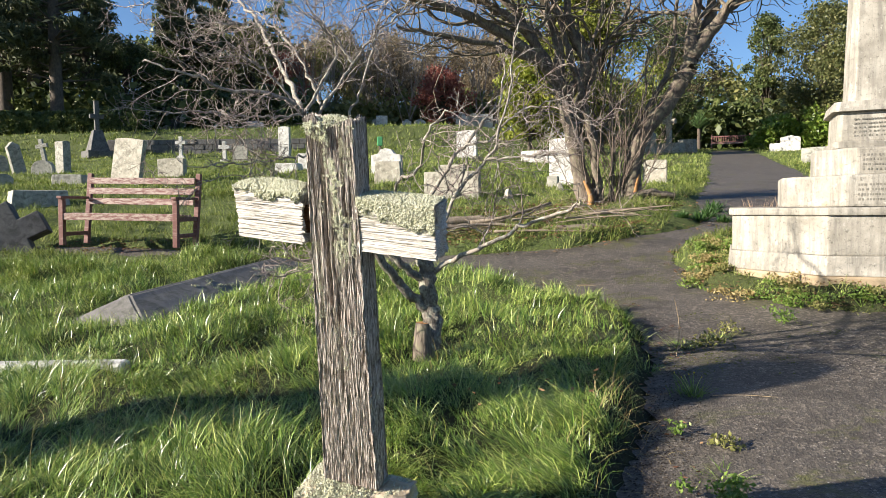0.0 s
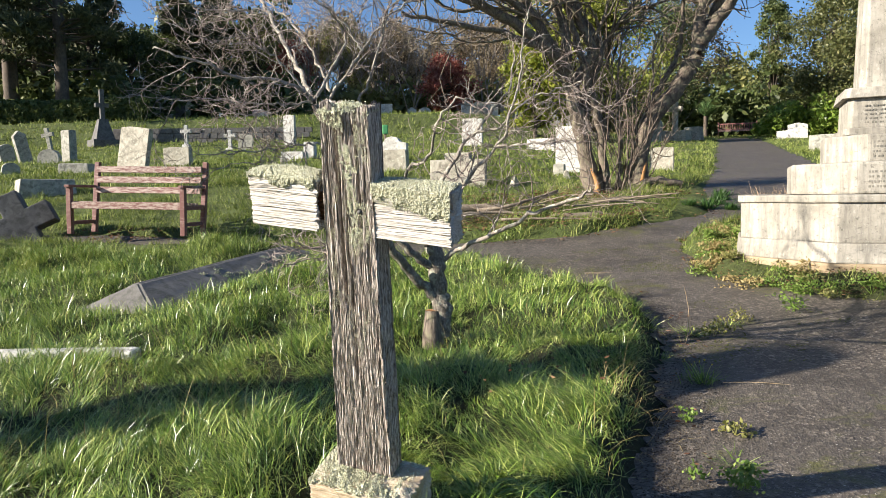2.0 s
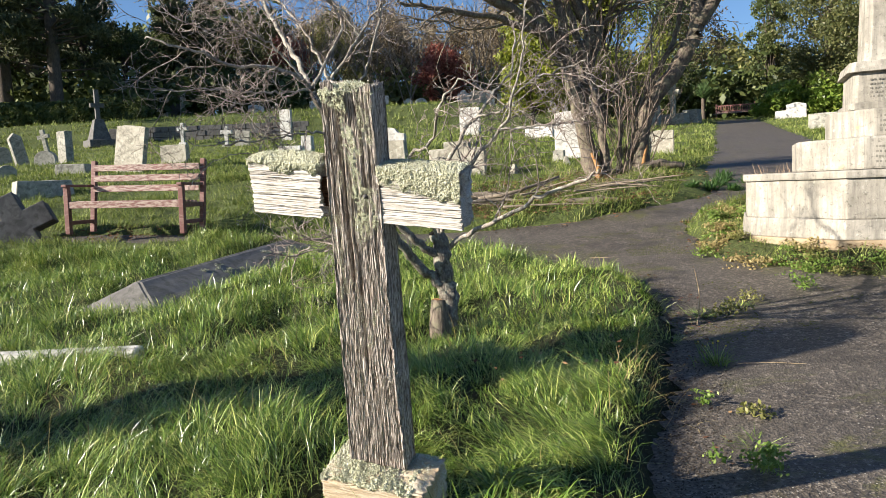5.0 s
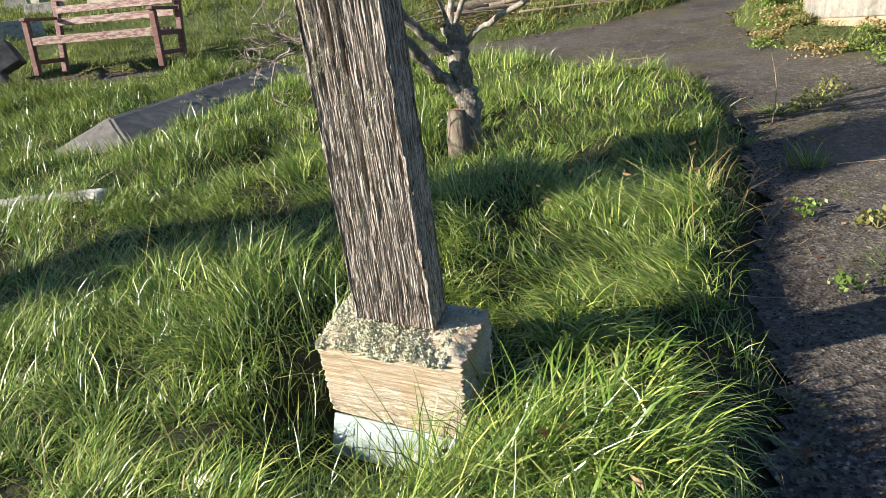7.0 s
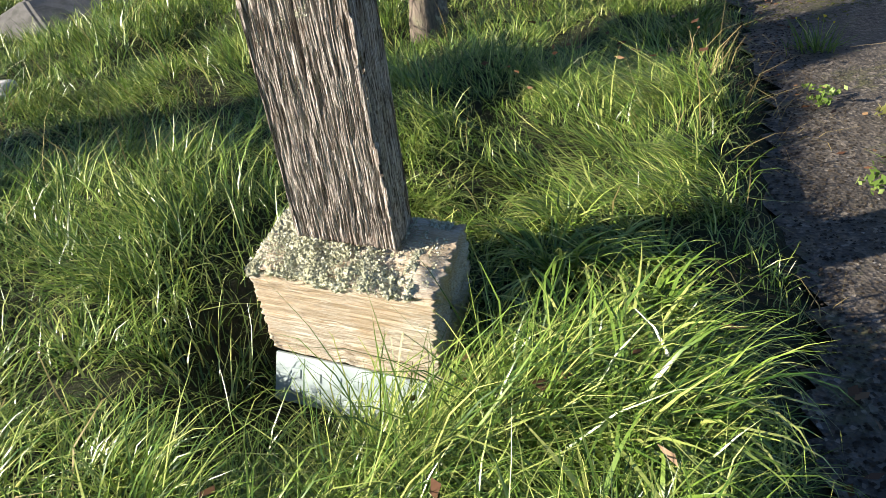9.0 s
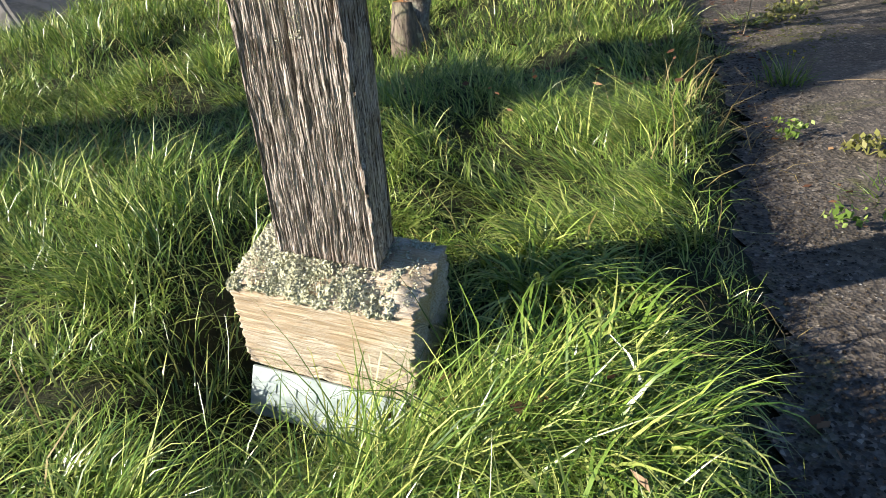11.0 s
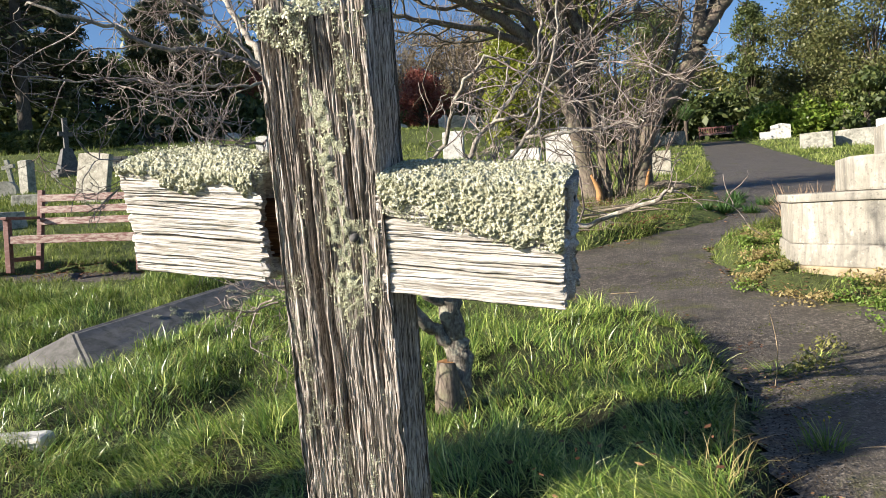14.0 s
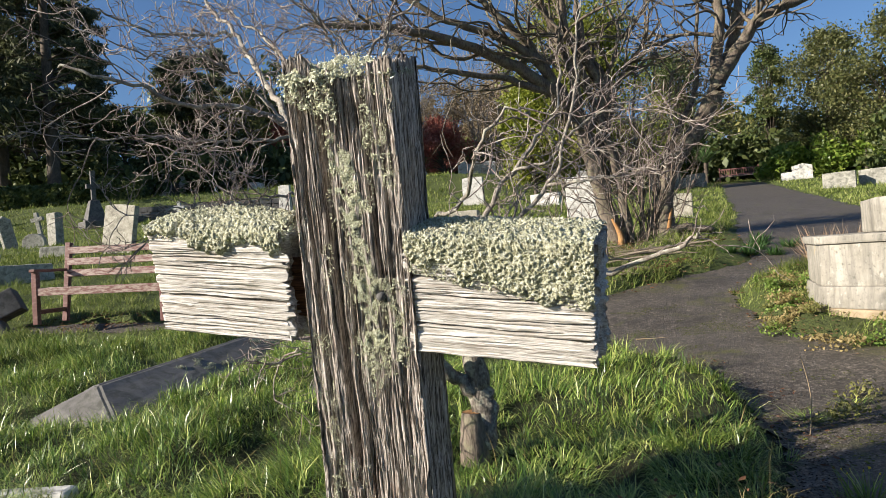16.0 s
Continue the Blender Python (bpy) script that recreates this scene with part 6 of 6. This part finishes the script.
leaf_litter("leaf_litter", 211, 2600, .8, 3.2, 2.0, 7, .015, M_LITTER, "red-brown fallen leaves along the grass edge", lambda x, y, r: (np.abs(off_path(x, y) + .08) < .20) & (waver(x * 4, y * 4, 66) > .5))
leaf_litter("leaf_litter", 212, 900, 1.2, 5.2, 8.7, 10.4, .025, M_LITTER, "brown fallen leaves along the far grass edge", lambda x, y, r: (np.abs(off_path(x, y)) < .2) & (waver(x * 3, y * 3, 67) > .4))
leaf_litter("leaf_litter", 213, 700, -4.2, -2.0, 10.3, 11.0, .025, M_LITTER, "brown fallen leaves under the bench", lambda x, y, r: waver(x * 3, y * 3, 68) > .4)
leaf_litter("leaf_litter", 214, 9000, 3.2, 6.2, 4.5, 8.2, .016, M_LITTER, "dry brown leaves at the foot of the memorial", lambda x, y, r: (off_path(x, y) > -.15) & (waver(x * 5, y * 5, 69) > .42) & (np.hypot(x - MON_X, y - MON_Y) > MON_R), .03)


leaf_litter("leaf_litter", 215, 34, .6, 1.5, 3.0, 3.9, .020, M_LITTER, "few orange-brown leaves caught in the grass", lambda x, y, r: off_path(x, y) > .1, .10)
leaf_litter("leaf_litter", 216, 12, -.1, .8, 1.9, 2.4, .022, M_LITTER, "few orange-brown leaves caught in the grass", lambda x, y, r: off_path(x, y) > .1, .06)


# ---- weeds ----
def rosette(name, m, label, n, length, width, mat, seed, up=.35, flowers=0):
    """A low plant: leaves spreading from one crown."""
    t = thing(name, m, label, "plant")
    rng = np.random.default_rng(seed)
    x, y = rng.normal(0, .02 + length * .12, n), rng.normal(0, .02 + length * .12, n)
    a = np.arctan2(y, x) + rng.normal(0, .5, n)
    v, f = blades(rng, x, y, np.zeros(n), length * rng.uniform(.5, 1.2, n), width * rng.uniform(.6, 1.3, n), a, rng.uniform(.2, 1.4, n) * (1.2 - up), 4, (max(.05, 1.2 - 1.5 * up), 1.5 - .4 * up))
    mesh_part("foliage", v, f, mat, t)
    if flowers:
        stalk = Tubes()
        pts = []
        for k in range(flowers):
            b = np.array((rng.normal(0, .06), rng.normal(0, .05), rng.uniform(.07, .14)))
            stalk.add([(b[0] * .2, b[1] * .2, 0), b * (.6, .6, .6), b], .0015, .001, 4)
            pts.append(b)
        stalk.part("stalk", M_GRASS, t)
        [crust("flower", rng, q[None] + rng.normal(0, .002, (1, 3)), np.full(1, .0055), M_FLOWER, t, "small yellow flower head") for q in pts]
    return t


def leafy(m, label, n, radius, leaf, mat, seed):
    """A low sprawling weed: many small leaves over a few short stems."""
    t = thing("weed", m, label, "plant")
    rng = np.random.default_rng(seed)
    c = rng.normal(0, radius * .45, (7, 3)) * (1, 1, 0) + np.stack([rng.normal(0, .01, 7)] * 2 + [rng.uniform(.01, .05 + radius * .25, 7)], -1)
    v, f = leaf_cloud(rng, c, np.tile((radius * .5, radius * .5, radius * .24), (7, 1)), n, leaf)
    v[:, 2] = np.abs(v[:, 2])
    mesh_part("foliage", v, f, mat, t)
    for p in c[:4]:
        w = Tubes()
        w.add(spline([(0, 0, 0), p * (.5, .5, 1.1), p], 6), .0025, .0015, 4)
        w.part("stem", mat, t)
    return t


M_STRAWSTICK = bark_mat("dry_stalk", (0.22, 0.16, 0.09), (0.42, 0.34, 0.22), None, 3.0)
M_FLOWER = leaf_mat("yellow_flower", (0.5, 0.38, 0.02), (0.65, 0.5, 0.03), (0.75, 0.6, 0.08), 0.2, 0.6)
M_YELLOWWEED = leaf_mat("yellowing_weed_leaves", (0.13, 0.14, 0.04), (0.24, 0.24, 0.07), (0.40, 0.36, 0.15), 0.3, 0.5)
M_WEED = leaf_mat("weed_leaves", (0.10, 0.17, 0.03), (0.18, 0.28, 0.05), (0.32, 0.40, 0.11), 0.35, 0.5)


def on_path(x, y, rz=0):
    return pose(x, y, float(lie(x, y)), 0, 0, rz)


rosette("weed", on_path(1.92, 3.86), "small yellow-flowered weed at the path edge", 90, .13, .006, M_WEED, 301, .7, 6)
rosette("weed", on_path(1.62, 2.92), "grassy tuft at the path edge", 70, .10, .005, M_WEED, 303, .3)
rosette("weed", on_path(2.25, 4.75), "grass tuft growing in the tarmac", 160, .12, .005, M_GRASS, 305, .3)
rosette("weed", on_path(2.55, 4.85), "grass tuft growing in the tarmac", 120, .11, .005, M_GRASS, 306, .3)
pick = random.Random(33)
for i in range(46):
    a, r = radians(pick.uniform(120, 300)), pick.uniform(1.40, 1.66)
    leafy(stand(MON_X + r * math.cos(a), MON_Y + r * math.sin(a)), "yellowish leafy weed at the foot of the memorial", 260, pick.uniform(.10, .18), .0125, (M_WEED, M_YELLOWWEED, M_STRAW, M_WEED)[i % 4], 320 + i)
leafy(on_path(1.50, 2.74), "green leafy weed at the path edge", 300, .12, .011, M_WEED, 380)
leafy(on_path(1.74, 3.16), "flat pale green weed on the tarmac", 130, .08, .011, M_YELLOWWEED, 381)
leafy(on_path(1.60, 3.35), "small green weed at the path edge", 90, .06, .010, M_WEED, 382)
leafy(on_path(2.35, 4.70), "low mossy weed growing in the tarmac", 160, .15, .013, M_YELLOWWEED, 383)
leafy(on_path(3.15, 5.05), "low mossy weed growing in the tarmac", 160, .16, .013, M_WEED, 384)
leafy(on_path(2.65, 4.95), "low mossy weed growing in the tarmac", 120, .14, .012, M_YELLOWWEED, 385)
M_NETTLE = leaf_mat("nettle_leaves", (0.03, 0.075, 0.018), (0.055, 0.12, 0.028), (0.10, 0.18, 0.045), 0.3, 0.5)
for i, (x, y, s) in enumerate(((5.0, 10.3, .3), (5.25, 10.6, .32), (5.5, 10.9, .3), (5.3, 10.2, .28), (5.7, 11.3, .28), (4.7, 10.2, .2), (5.75, 10.6, .3))):
    rosette("nettle", stand(x, y), "dark green nettle clump beside the path", 150, s * .6, .022, M_NETTLE, 340 + i, .7)
M_DRY = leaf_mat("dry_flower_heads", (0.28, 0.19, 0.12), (0.40, 0.29, 0.19), (0.52, 0.40, 0.28), 0.2, 0.8)
rosette("dead_plant", on_path(5.55, 9.6), "dry brown seed-heads behind the memorial", 140, .42, .014, M_DRY, 360, .9)
rosette("dead_plant", on_path(5.85, 9.5), "dry brown seed-heads behind the memorial", 140, .45, .014, M_DRY, 361, .9)


# ---- fallen wood ----
def log(m, pts, r0, r1, label, mat, twiggy=0, seed=0):
    t = thing("fallen_branch", m, label, "branch")
    rng = np.random.default_rng(seed)
    w = Tubes()
    p = spline(pts, 16)
    p[1:-1] += rng.normal(0, r0 * .12, (14, 3))
    w.add(np.concatenate([p[:1], p, p[-1:]]), np.concatenate([[.001], np.linspace(r0, r1, 16), [.001]]), 0, 9)
    for k in range(twiggy):
        i = rng.integers(3, 15)
        twigs(w, rng, p[i], rng.normal(0, 1, 3) * (1, 1, .4), rng.uniform(.2, .5), r1 * .5, 1, .8, 3, 4, .1)
    w.part("wood", mat, t)
    return t


log(stand(3.1, 9.85), [(-.45, .05, .03), (0, 0, .06), (.45, .05, .04)], .05, .03, "grey fallen branch lying in the grass", M_DEADW, 2, 1)
log(stand(1.75, 10.6), [(-.6, 0, .08), (0, .05, .1), (.45, .0, .08)], .075, .06, "cut log with a pale sawn end in the grass", M_DEADW, 0, 2)
log(stand(2.2, 10.3), [(-.5, .2, .12), (0, 0, .2), (.7, .35, .38)], .03, .018, "dead branch leaning over the log", M_DEADW, 3, 3)
log(stand(1.9, 10.2), [(-.7, -.1, .05), (0, 0, .09), (.6, -.2, .06)], .035, .015, "dead branch lying in the grass", M_DEADW, 4, 4)
log(stand(2.5, 9.5), [(-.6, .2, .05), (0, 0, .06), (.7, -.1, .04)], .018, .008, "thin dead branch lying in the grass", M_DEADW, 5, 5)
log(on_path(2.15, 3.75), [(-.16, .03, .006), (0, 0, .008), (.16, -.07, .006)], .002, .0014, "thin dry stalk lying on the tarmac", M_STRAWSTICK, 0, 6)
log(on_path(2.35, 7.0), [(-.12, .03, .006), (0, 0, .008), (.14, -.03, .006)], .005, .003, "thin dry stick lying on the tarmac", M_STRAWSTICK, 0, 7)
log(stand(2.12, 4.55), [(0, 0, -.05), (.03, 0, .2), (.0, .01, .4)], .003, .002, "dry upright weed stalk in the grass", M_STRAWSTICK, 0, 8)
log(pose(4.55, 12.15, 1.12), [(0, -.1, 0), (.35, -.25, .12), (.75, -.3, .05)], .07, .05, "dark broken limb at the foot of the tree", M_BARK, 0, 9)

# ---- brushwood and litter under the bare tree ----
leaf_litter("leaf_litter", 221, 9000, 1.0, 5.6, 9.3, 12.6, .028, M_LITTER, "brown leaves and broken stalks under the bare tree", lambda x, y, r: (off_path(x, y) > 0) & (waver(x * 1.8, y * 1.8, 81) > r.uniform(.3, .8, len(x))), .02)
brush = random.Random(44)
for k in range(16):
    x = brush.uniform(1.1, 4.6)
    y = 9.75 + .35 * abs(x - 2.4) * .4 + brush.uniform(0, .9)
    a, h = brush.uniform(-.9, .9), brush.uniform(.35, .8)
    log(stand(x, y), [(-h * math.cos(a), -h * math.sin(a), .06), (0, 0, brush.uniform(.06, .18)), (h * math.cos(a), h * math.sin(a), brush.uniform(.05, .28))], brush.uniform(.010, .022), .005, "thin dead branch of a brushwood heap", M_DEADW, 6, 20 + k)
